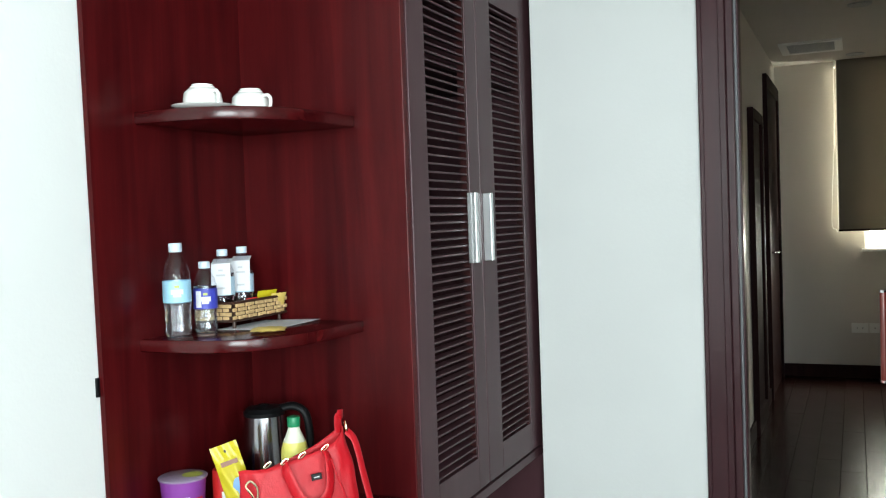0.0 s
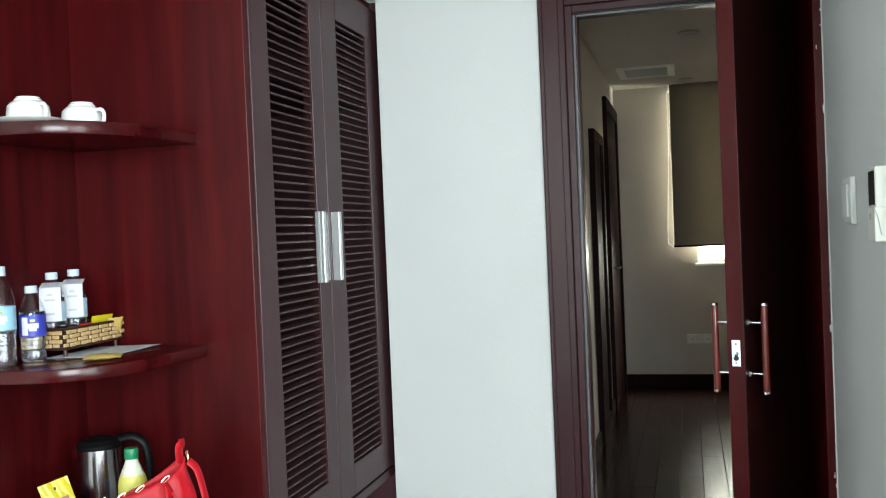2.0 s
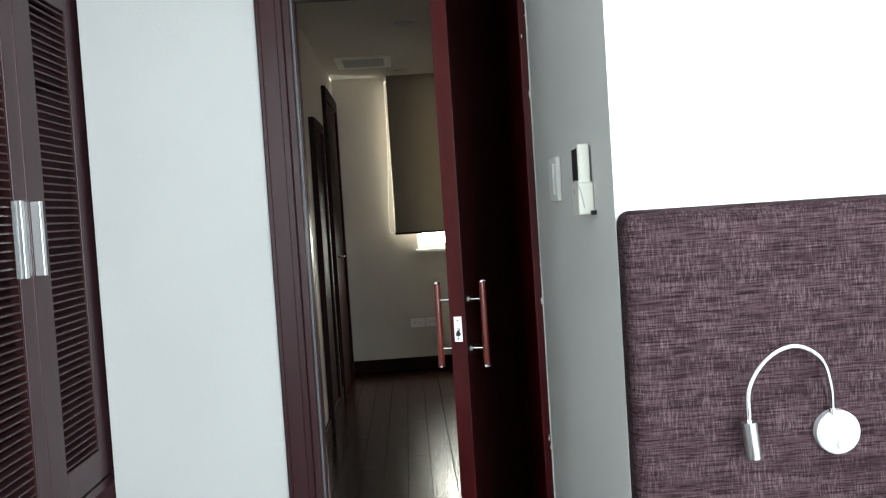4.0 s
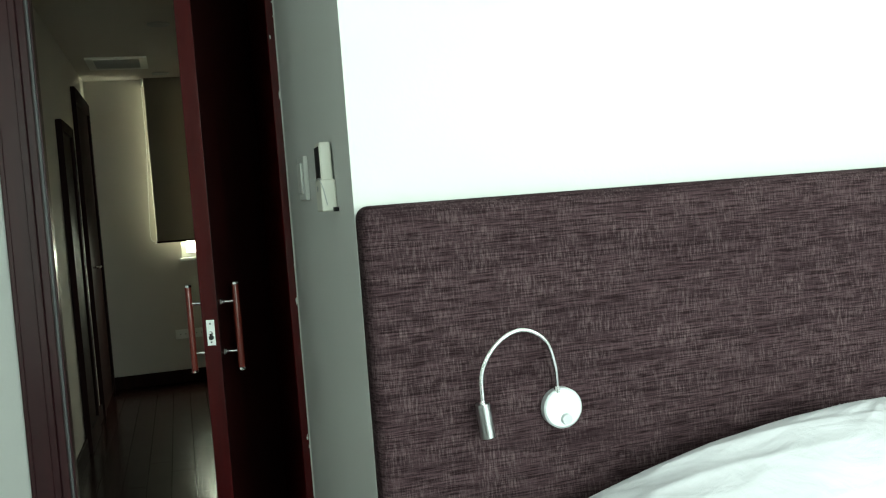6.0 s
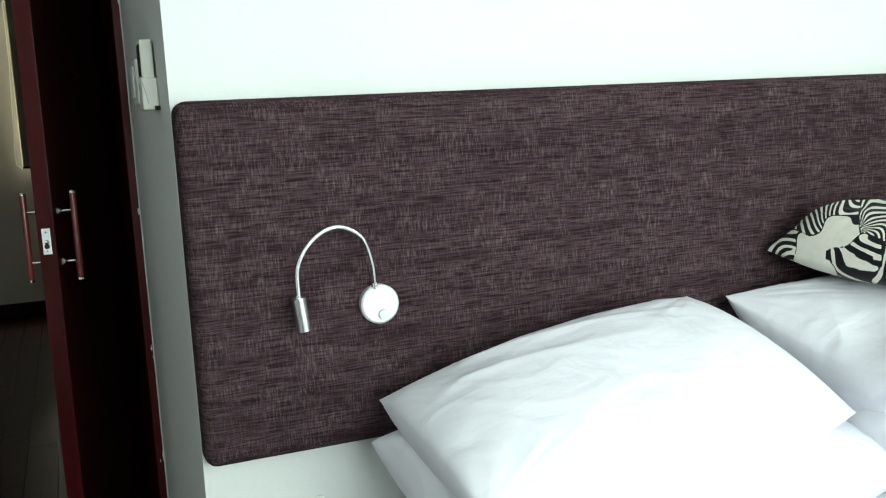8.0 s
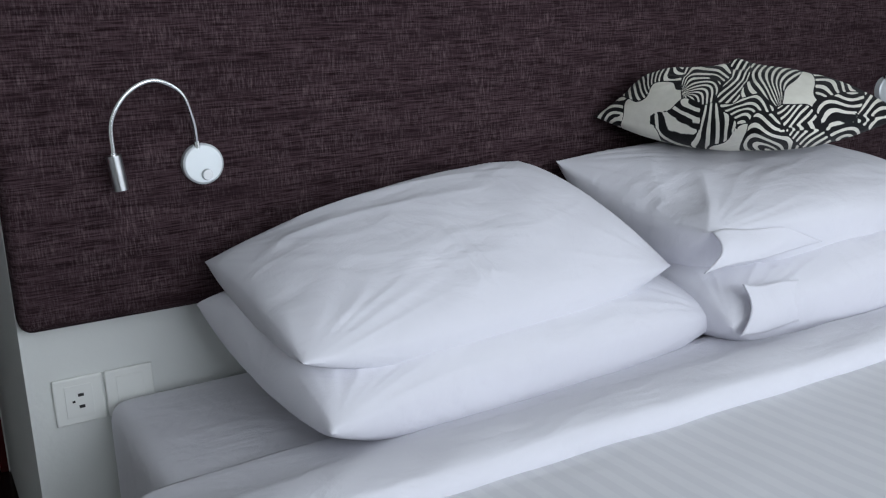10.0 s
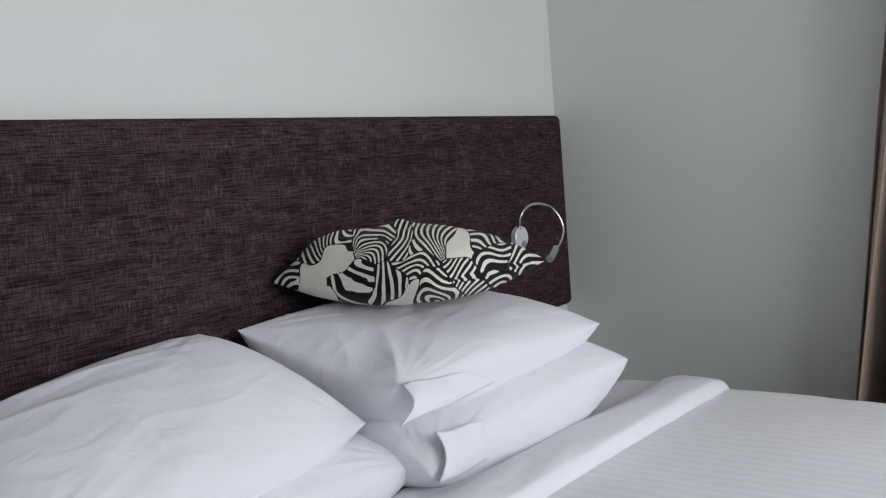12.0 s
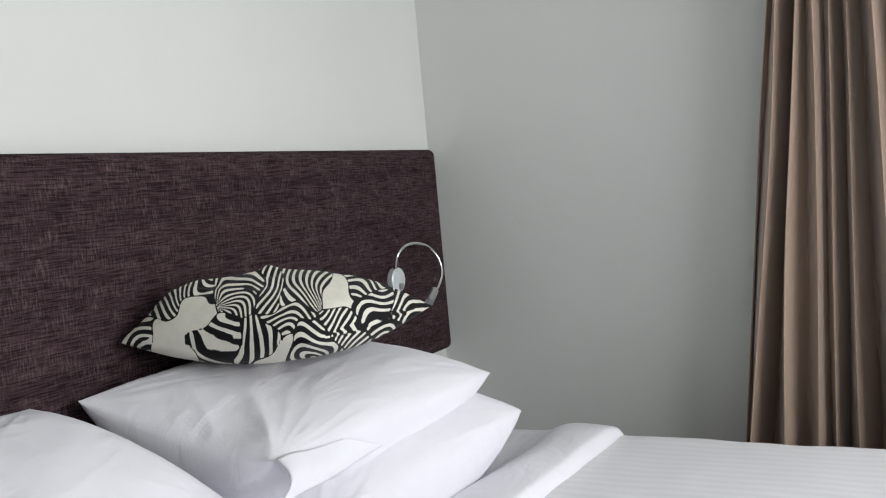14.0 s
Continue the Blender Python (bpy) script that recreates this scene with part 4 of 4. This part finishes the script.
def bottle(x, y, z, h, r, label_mat, band, label, tag=False, cap=CAPBLUE, body=PET, group="drink bottles on the shelf", prints=True, fill=0.66, shoulder=None):
    b = thing("bottle", (x, y, z), label, "bottle", group)
    prof = [(0, 0.004), (r * 0.5, 0.002), (r * 0.85, 0.0), (r * 0.98, 0.05 * h), (r * 0.9, 0.13 * h), (r * 0.97, 0.2 * h), (r * 0.92, 0.27 * h),
            (r * 1.0, 0.34 * h), (r * 1.0, 0.6 * h), (r * 0.97, 0.68 * h), (r * 0.8, 0.77 * h), (r * 0.5, 0.86 * h), (r * 0.42, 0.895 * h), (r * 0.42, 0.92 * h)]
    part("body", lathe(prof, (0, 0, 0), 30, caps=False), body, b, smooth=True, local=True)
    if body is PET:
        inside = [(rr * 0.96, hh + 0.0015) for rr, hh in prof if hh < fill * h]
        part("water", lathe(inside + [(inside[-1][0], fill * h), (0, fill * h)], (0, 0, 0), 30), WATER, b, "clear water", smooth=True, local=True)
    z0, z1 = band
    lab = part("label", lathe([(r * 1.012, z0 * h), (r * 1.012, z1 * h)], (0, 0, 0), 30, caps=False), label_mat, b, smooth=True, local=True)
    if prints:
        toward = math.atan2(-1.56 - y, -0.343 - x)
        for k, (dz, w) in enumerate(((0.5, 0.55), (0.32, 0.35), (0.75, 0.22))):
            zz = (z0 + (z1 - z0) * dz) * h
            bar = bmesh.new()
            grid(lambda u, v: (1.02 * r * math.cos(toward + w * (u - 0.5) * 1.6), 1.02 * r * math.sin(toward + w * (u - 0.5) * 1.6), zz + 0.006 * (v - 0.5) * (2 if k == 0 else 1)), 8, 1, bar)
            part("print_bar", bar, PAPER if k < 2 else LIME, lab, local=True)
    if shoulder:
        part("shoulder_label", lathe([(r * 1.01, 0.60 * h), (r * 0.99, 0.68 * h), (r * 0.83, 0.765 * h)], (0, 0, 0), 30, caps=False), shoulder, b, "yellow printed shoulder label", smooth=True, local=True)
        toward = math.atan2(-1.56 - y, -0.343 - x)
        part("print_patch", grid(lambda u, v: (1.03 * r * math.cos(toward + 0.1 + 0.7 * u), 1.03 * r * math.sin(toward + 0.1 + 0.7 * u), (0.61 + 0.06 * v) * h), 8, 1), PAPER, lab, local=True)
    part("cap", lathe([(r * 0.46, 0.905 * h), (r * 0.48, 0.91 * h), (r * 0.48, 0.99 * h), (r * 0.44, h), (0, h)], (0, 0, 0), 24), cap, b, smooth=True, local=True)
    if tag:
        t = part("neck_tag", grid(lambda u, v: (0.028 + 0.006 * v if v > 0.3 else -0.016 + 0.044 * v / 0.3, -0.025 + 0.05 * u, (0.80 * h - 0.082 * (v - 0.3) / 0.7) if v > 0.3 else 0.86 * h - 0.06 * h * v / 0.3), 1, 10), PAPER, b,
                 "folded white paper tag round the neck", local=True)
        t.rotation_euler = (0, 0, radians(-62))
        for k, (a, w) in enumerate(((0.45, 0.006), (0.56, 0.012), (0.85, 0.010))):
            zz = 0.80 * h - 0.082 * (a - 0.3) / 0.7
            part("print_bar", boxes((0.0295 + 0.006 * a, 0.031 + 0.006 * a, -w, w, zz - 0.0025, zz + 0.0025)), PRINT, t, local=True)
    return b


bottle(-1.875, 0.262, 1.068, 0.23, 0.034, LABELBLUE, (0.37, 0.60), "clear plastic water bottle with pale blue label, part full", fill=0.36)
bottle(-1.855, 0.345, 1.068, 0.18, 0.030, LABELDEEP, (0.34, 0.62), "small clear plastic water bottle with deep blue label")
bottle(-1.872, 0.442, 1.093, 0.182, 0.030, LABELMID, (0.34, 0.60), "small water bottle with a white neck tag in the basket", tag=True)
bottle(-1.872, 0.527, 1.093, 0.186, 0.030, LABELMID, (0.34, 0.60), "small water bottle with a white neck tag in the basket", tag=True)

for ob in [o for o in bpy.data.objects if o.name.startswith("label") and o.data.materials[0] == LABELDEEP]:
    part("print_patch", grid(lambda u, v: (0.0306 * math.cos(-1.75 + 0.5 * u), 0.0306 * math.sin(-1.75 + 0.5 * u), 0.065 + 0.042 * v), 6, 1), PAPER, ob, "white side panel", local=True)

basket = thing("basket", (-1.87, 0.52, 1.068), "shallow woven straw basket with a dark rim", "basket")
BX0, BX1, BY0, BY1, BZ0, BZ1 = -1.925, -1.815, 0.40, 0.645, 1.088, 1.136
# solid dark walls: shade in the gaps of the weave, put in as colour
part("tray", boxes((BX0, BX1, BY0, BY1, BZ0, BZ0 + 0.004), (BX0, BX0 + 0.004, BY0, BY1, BZ0, BZ1), (BX1 - 0.004, BX1, BY0, BY1, BZ0, BZ1),
                   (BX0, BX1, BY0, BY0 + 0.004, BZ0, BZ1), (BX0, BX1, BY1 - 0.004, BY1, BZ0, BZ1)), DARKCANE, basket, "dark tray that stands for the shaded gaps between the strips")
for z in (BZ0 + 0.002, BZ1):
    loop = [(BX0, BY0, z), (BX1, BY0, z), (BX1, BY1, z), (BX0, BY1, z)]
    part("rim", tube([Vector(a).lerp(Vector(b), k / 6) for a, b in zip(loop, loop[1:] + loop[:1]) for k in range(6)], 0.004, 8, closed=True), DARKCANE, basket, "dark bound rim", smooth=True)
bm = bmesh.new()
box(bm, -0.0025, 0.0025, -0.0096, 0.0096, -0.0046, 0.0046, 0.0016, 1)
strip0 = part("strip", bm, STRAW, basket, local=True)
strip0.location = (0, 0, -50)
spots = []
for row in range(4):
    z = BZ0 + 0.009 + row * 0.0105
    for k in range(11):
        spots.append((BX1 + (0.003 if (k + row) % 2 else 0.0), BY0 + 0.010 + 0.0105 * (row % 2) + k * 0.0216, z, 0.0))
    for k in range(5):
        spots.append((BX0 + 0.008 + 0.010 * (row % 2) + k * 0.0205, BY0 - (0.003 if (k + row) % 2 else 0.0), z, math.pi / 2))
for k, (x, y, z, a) in enumerate(spots):
    s = strip0 if k == 0 else new("strip", strip0.data)
    s.parent = basket
    s.location, s.rotation_euler = Vector((x, y, z)) - basket.location, (0, 0, a)
for x in (BX0 + 0.01, BX1 - 0.01):
    for y in (BY0 + 0.02, BY1 - 0.02):
        part("foot", lathe([(0.005, 1.068), (0.005, BZ0)], (x, y, 0), 10), DARKCANE, basket)


def sachet(x, y, z, w, h, turn, lean, mat, label, name="sachet"):
    """A flat sealed packet, puffed in the middle."""
    bm = bmesh.new()
    for s in (1, -1):
        grid(lambda u, v: ((u - 0.5) * w, s * 0.006 * (max(0, 4 * u * (1 - u)) * max(0, 4 * v * (1 - v))) ** 0.6 + 0.0012 * math.sin(20 * u + 9 * v), v * h), 10, 10, bm)
    bmesh.ops.remove_doubles(bm, verts=bm.verts[:], dist=1e-5)
    ob = part(name, bm, mat, None, smooth=True)
    ob.matrix_basis = pose(x, y, z, lean, 0, turn)
    return tagged(ob, label, "packet")


sachet(-1.85, 0.595, 1.094, 0.07, 0.062, 78, 12, YELLOW, "yellow drink sachet standing in the basket")
sachet(-1.83, 0.615, 1.094, 0.05, 0.056, 70, 22, YELLOWP, "dull yellow sachet standing in the basket")
sachet(-1.835, 0.50, 1.094, 0.045, 0.05, 84, 15, REDP, "red drink sachet standing in the basket")
paper = part("sheet", grid(lambda u, v: (-1.86 + 0.16 * u, 0.385 + 0.225 * v + 0.03 * u, 1.0692 + 0.0015 * u * v), 6, 6), PAPER, None)
paper.modifiers.new("thickness", "SOLIDIFY").thickness = 0.0006
tagged(paper, "white sheet of paper lying under the basket", "paper")
sachet(-1.665, 0.335, 1.0755, 0.085, 0.06, 28, -88, YELLOWP, "yellow paper sachet lying on the shelf")

kettle = thing("kettle", (-1.80, 0.50, 0.593), "stainless steel electric kettle with a black lid", "kettle")
part("body", lathe([(0.062, 0.018), (0.064, 0.03), (0.061, 0.14), (0.054, 0.235)], (0, 0, 0), 40), KETTLESTEEL, kettle, smooth=True, local=True)
part("base", lathe([(0.0, 0), (0.07, 0), (0.07, 0.016), (0.06, 0.02)], (0, 0, 0), 36), BLACK, kettle, smooth=True, local=True)
part("lid", lathe([(0.054, 0.235), (0.055, 0.245), (0.045, 0.256), (0.015, 0.261), (0.012, 0.264), (0, 0.264)], (0, 0, 0), 36), BLACK, kettle, smooth=True, local=True)
part("handle", tube(spline([(0.035, 0.02, 0.25), (0.075, 0.035, 0.255), (0.105, 0.045, 0.225), (0.108, 0.047, 0.13), (0.075, 0.035, 0.06)], 8), 0.012, 12, flat=0.7), BLACK, kettle, smooth=True, local=True)
part("spout", prism([(-0.05, -0.018), (-0.078, 0), (-0.05, 0.018)], 0.20, 0.238), CHROME, kettle, local=True)
bottle(-1.635, 0.39, 0.593, 0.262, 0.034, PAPER, (0.30, 0.60), "lemon drink bottle with a green cap beside the kettle", cap=GREENCAP, body=CLOUDY, prints=False, shoulder=LEMON)

noodle = thing("noodle_cup", (-1.872, 0.25, 0.593), "purple instant noodle cup with a foil lid", "noodle cup")
part("tub", lathe([(0, 0), (0.045, 0), (0.056, 0.125), (0.058, 0.127)], (0, 0, 0), 40), PURPLE, noodle, smooth=True, local=True)
lid = part("lid", lathe([(0.059, 0.126), (0.060, 0.130), (0.057, 0.132), (0, 0.131)], (0, 0, 0), 40), FOIL, noodle, "printed foil lid", smooth=True, local=True)
part("print_patch", lathe([(0, 0.1332), (0.025, 0.1332)], (0.02, 0.012, 0), 20, caps=False), LIME, lid, local=True)
for a, z0, z1, w, mt in ((-1.1, 0.04, 0.09, 0.5, PAPER), (-0.35, 0.06, 0.085, 0.45, REDP), (-1.75, 0.03, 0.08, 0.3, PAPER)):
    part("print_patch", grid(lambda u, v: ((0.0462 + 0.088 * (z0 + (z1 - z0) * v)) * math.cos(a + w * u), (0.0462 + 0.088 * (z0 + (z1 - z0) * v)) * math.sin(a + w * u), z0 + (z1 - z0) * v), 8, 2), mt, noodle, local=True)

can = thing("red_tin", (-1.80, 0.33, 0.593), "red tin with white print behind the snacks", "tin")
part("body", lathe([(0, 0), (0.034, 0), (0.036, 0.004), (0.036, 0.13), (0.033, 0.135), (0, 0.134)], (0, 0, 0), 30), REDP, can, smooth=True, local=True)
part("print_bar", grid(lambda u, v: (0.0365 * math.cos(-1.3 + 0.8 * u), 0.0365 * math.sin(-1.3 + 0.8 * u), 0.05 + 0.035 * v), 8, 1), PAPER, can, local=True)

snack = thing("snack_bag", (-1.703, 0.292, 0.593), "yellow foil snack bag with blue print, upright", "snack bag")
bm = bmesh.new()
for s in (1, -1):
    grid(lambda u, v: ((u - 0.5) * 0.105, s * 0.02 * (max(0, 4 * u * (1 - u)) * max(0, min(1, 3.0 * (0.8 - v)) if v > 0.47 else 1) * min(1, 8 * v)) ** 0.6 + 0.003 * math.sin(14 * u + 11 * v), v * 0.215), 14, 24, bm)
bmesh.ops.remove_doubles(bm, verts=bm.verts[:], dist=1e-5)
part("pouch", bm, YELLOW, snack, smooth=True, local=True)
part("print_bar", boxes((-0.03, 0.035, -0.0075, -0.0055, 0.163, 0.174)), BROWNP, snack, local=True)
part("print_patch", lathe([(0, -0.0215), (0.026, -0.0205)], (0.015, 0, 0.105), 18, "y", caps=False), BLUEP, snack, local=True)
part("hang_hole", lathe([(0, -0.0045), (0.004, -0.0045)], (0.0, 0, 0.198), 14, "y", caps=False), PIT, snack, local=True)
snack.rotation_euler = (radians(-8), radians(-17), radians(33))
snack.scale = (0.64, 0.85, 1.02)

# ---- red handbag ----
bag = thing("handbag", (-1.515, 0.25, 0.593), "red leather handbag with gold rings and straps", "handbag")


def bag_body(u, v):
    """u round the bag, v from its foot to its mouth."""
    a = 2 * math.pi * u
    w = 0.148 + 0.012 * math.sin(3 * v)
    d = 0.062 * (1 - 0.45 * v)
    cx, cy = abs(math.cos(a)) ** 0.6 * math.copysign(1, math.cos(a)), abs(math.sin(a)) ** 0.75 * math.copysign(1, math.sin(a))
    h = 0.192 + 0.022 * cx + 0.012 * math.sin(2 * a + 1) * v
    crease = 0.006 * noise.noise(Vector((3 * math.cos(a), 3 * math.sin(a), 4 * v)))
    return ((w + crease) * cx, (d + crease) * cy, h * v)


ob = part("body", grid(bag_body, 64, 18), LEATHER, bag, smooth=True, local=True)
ob.modifiers.new("thickness", "SOLIDIFY").thickness = 0.004
part("bottom", prism([(0.14 * math.cos(t) , 0.055 * math.sin(t)) for t in (2 * math.pi * k / 24 for k in range(24))], 0.001, 0.006), LEATHER, bag, local=True)
part("lining", prism([(0.13 * math.cos(t) , 0.028 * math.sin(t)) for t in (2 * math.pi * k / 24 for k in range(24))], 0.165, 0.168), LEATHER, bag, local=True)
part("handle", tube(spline([(-0.03, -0.045, 0.175), (-0.028, -0.062, 0.16), (-0.005, -0.072, 0.105), (0.035, -0.072, 0.085), (0.075, -0.07, 0.11), (0.088, -0.058, 0.165), (0.085, -0.04, 0.185)], 8), 0.016, 12, flat=0.35),
     LEATHER, bag, "drooping red leather carrying loop", smooth=True, local=True)
part("handle", tube(spline([(-0.03, 0.040, 0.170), (-0.02, 0.052, 0.150), (0.02, 0.058, 0.120), (0.06, 0.052, 0.150), (0.085, 0.040, 0.180)], 8), 0.010, 12, flat=0.45), LEATHER, bag, smooth=True, local=True)
part("zip_tab", tube(spline([(0.135, 0, 0.215), (0.14, 0.0, 0.245), (0.148, 0.0, 0.25), (0.150, 0, 0.262)], 6), 0.017, 10, flat=0.25), LEATHER, bag, "red leather zip end standing up", smooth=True, local=True)
part("side_strap", tube(spline([(0.158, -0.005, 0.215), (0.175, -0.012, 0.19), (0.182, -0.018, 0.12), (0.188, -0.02, 0.05), (0.186, -0.015, 0.005)], 8), 0.013, 10, flat=0.3), LEATHER, bag, "hanging red shoulder strap", smooth=True, local=True)
for x, z in ((-0.075, 0.186), (-0.028, 0.185), (0.02, 0.19), (0.085, 0.195)):
    part("eyelet", tube([(x + 0.011 * math.cos(t), -0.050, z + (0.0035 + 0.004) * math.sin(t) * 0.5 + 0.004 * math.cos(t)) for t in (2 * math.pi * k / 14 for k in range(14))], 0.0014, 6, closed=True), GOLD, bag, "gold eyelet", smooth=True, local=True)
ring = part("ring", tube([(-0.12 + 0.014 * math.cos(t), -0.062, 0.10 + 0.014 * math.sin(t)) for t in (2 * math.pi * k / 18 for k in range(18))], 0.0025, 8, closed=True), GOLD, bag, "gold ring", smooth=True, local=True)
part("clasp", tube(spline([(-0.12, -0.064, 0.114), (-0.128, -0.066, 0.135), (-0.14, -0.062, 0.155), (-0.125, -0.06, 0.162), (-0.112, -0.062, 0.145), (-0.118, -0.064, 0.118)], 6), 0.003, 8), GOLD, ring, smooth=True, local=True)
part("side_ring", tube([(0.158, 0.010 * math.cos(t), 0.222 + 0.014 * math.sin(t)) for t in (2 * math.pi * k / 16 for k in range(16))], 0.0025, 8, closed=True), GOLD, bag, "gold ring", smooth=True, local=True)
badge = part("badge", boxes((0.033, 0.062, -0.064, -0.060, 0.135, 0.149, 0.0015)), BLACK, bag, "small dark metal badge", local=True)
part("print_bar", boxes((0.040, 0.055, -0.0648, -0.064, 0.1405, 0.1425)), GREYP, badge, local=True)
for x0 in (-0.022, 0.095):
    part("drawstring", tube(spline([(x0, -0.062, 0.17), (x0 + 0.006, -0.066, 0.14), (x0 + 0.018, -0.068, 0.10), (x0 + 0.022, -0.066, 0.075)], 6), 0.0028, 8), LEATHER, bag, smooth=True, local=True)
bag.rotation_euler = (radians(-6), radians(-7), radians(40))
bag.scale = (0.84, 0.85, 1.10)

# ---- corridor things ----
blind = thing("roller_blind", (0.1, LY - 0.07, 1.14), "brown-grey roller blind nearly closed over the corridor window", "blind")
part("cloth", boxes((-0.455, 0.68, LY - 0.094, LY - 0.091, 1.15, 2.437)), BLINDCLOTH, blind)
part("roller", lathe([(0.02, -0.46), (0.02, 0.69)], (0, LY - 0.07, 2.415), 20, "x"), PLASTIC, blind, smooth=True)
part("bottom_bar", boxes((-0.46, 0.685, LY - 0.093, LY - 0.08, 1.135, 1.152, 0.003)), DARKWOOD, blind, "dark bottom bar")
part("bracket", boxes((-0.475, -0.462, LY - 0.10, LY - 0.0, 2.385, 2.438)), PLASTIC, blind)
part("cord", tube(spline([(-0.475, LY - 0.09, 2.40), (-0.478, LY - 0.088, 1.9), (-0.50, LY - 0.085, 1.4), (-0.505, LY - 0.085, 1.19), (-0.48, LY - 0.085, 1.155), (-0.462, LY - 0.087, 1.2), (-0.463, LY - 0.088, 1.9)], 8), 0.0025, 6), PLASTIC, blind, "white pull cord", smooth=True)
for k in range(2):
    socket(-0.385 + 0.125 * k, -0.265 + 0.125 * k, 0.35, 0.425, LY, ((-0.02, 0, 0.003, 0.004), (0.02, 0, 0.003, 0.004)), "white wall socket in the corridor end wall")

panel = thing("wall_panel", (CX0, 4.4, 0), "dark framed upright panel against the corridor wall", "panel")
part("frame", boxes((CX0, CX0 + 0.035, 4.09, 4.17, 0, 1.92, 0.004), (CX0, CX0 + 0.035, 4.63, 4.71, 0, 1.92, 0.004), (CX0, CX0 + 0.035, 4.17, 4.63, 1.86, 1.92), (CX0, CX0 + 0.035, 4.17, 4.63, 0, 0.12)), DARKWOOD, panel)
part("leaf", boxes((CX0, CX0 + 0.018, 4.17, 4.63, 0.12, 1.86)), DARKWOOD, panel)
cd = thing("door_2", (CX0, 5.6, 0), "dark wooden corridor door in its casing", "door", kind="structure")
part("casing", boxes((CX0, CX0 + 0.03, 5.14, 5.23, 0, 2.25, 0.004), (CX0, CX0 + 0.03, 6.12, 6.21, 0, 2.25, 0.004), (CX0, CX0 + 0.03, 5.23, 6.12, 2.16, 2.25)), DARKWOOD, cd)
part("leaf", boxes((CX0, CX0 + 0.014, 5.23, 6.12, 0, 2.16)), DARKWOOD, cd)
part("door_handle", tube(spline([(CX0 + 0.014, 5.33, 1.02), (CX0 + 0.06, 5.33, 1.02), (CX0 + 0.065, 5.40, 1.02), (CX0 + 0.065, 5.45, 1.02)], 5), 0.008, 10), CHROME, cd, smooth=True)

vent = thing("ceiling_vent", (-0.6, 5.4, CC), "white ceiling air vent with slats", "vent")
part("frame", boxes((-0.80, -0.40, 5.16, 5.21, CC - 0.012, CC), (-0.80, -0.40, 5.59, 5.64, CC - 0.012, CC), (-0.80, -0.75, 5.21, 5.59, CC - 0.012, CC), (-0.45, -0.40, 5.21, 5.59, CC - 0.012, CC)), PLASTIC, vent)
part("backing", boxes((-0.75, -0.45, 5.21, 5.59, CC - 0.003, CC)), BLACK, vent)
for k in range(9):
    part("slat", boxes((-0.75, -0.45, 5.225 + 0.042 * k, 5.24 + 0.042 * k, CC - 0.010, CC - 0.004)), GREYP, vent)
for x, y in ((-0.30, 4.1), (-0.32, 5.93)):
    dl = thing("ceiling_downlight", (x, y, CC), "round recessed ceiling light, switched off", "light", "corridor downlights")
    part("trim_ring", lathe([(0.045, 0.0), (0.065, 0.0), (0.062, -0.008), (0.045, -0.004)], (x, y, CC), 30, caps=False), GREYP, dl, smooth=True)
    part("reflector", lathe([(0, -0.001), (0.045, -0.003)], (x, y, CC), 30, caps=False), GREYP, dl)

# ---- corridor floor planks ----
def plank_mesh(w, l):
    bm = bmesh.new()
    box(bm, 0.0008, w - 0.0008, 0.0008, l - 0.0008, -0.012, 0.0, 0.0012, 1)
    me = bpy.data.meshes.new("plank")
    bm.to_mesh(me)
    bm.free()
    me.materials.append(FLOORW)
    return me


floor_c = bpy.data.objects["floor_corridor"]
PW, PL = 0.118, 0.9
whole = plank_mesh(PW, PL)
k = 0
x = CX0
while x < CX1 - 0.01:
    w = min(PW, CX1 - x)
    y = NY - (0.0, 0.45, 0.22, 0.68)[k % 4]
    while y < LY:
        y0, y1 = max(y, NY), min(y + PL, LY)
        if y1 - y0 > 0.02:
            me = whole if (w == PW and y1 - y0 > PL - 1e-6) else plank_mesh(w, y1 - y0)
            p = new("plank", me)
            p.parent = floor_c
            p.location = (x, y0, 0.0)
        y += PL
    x += PW
    k += 1
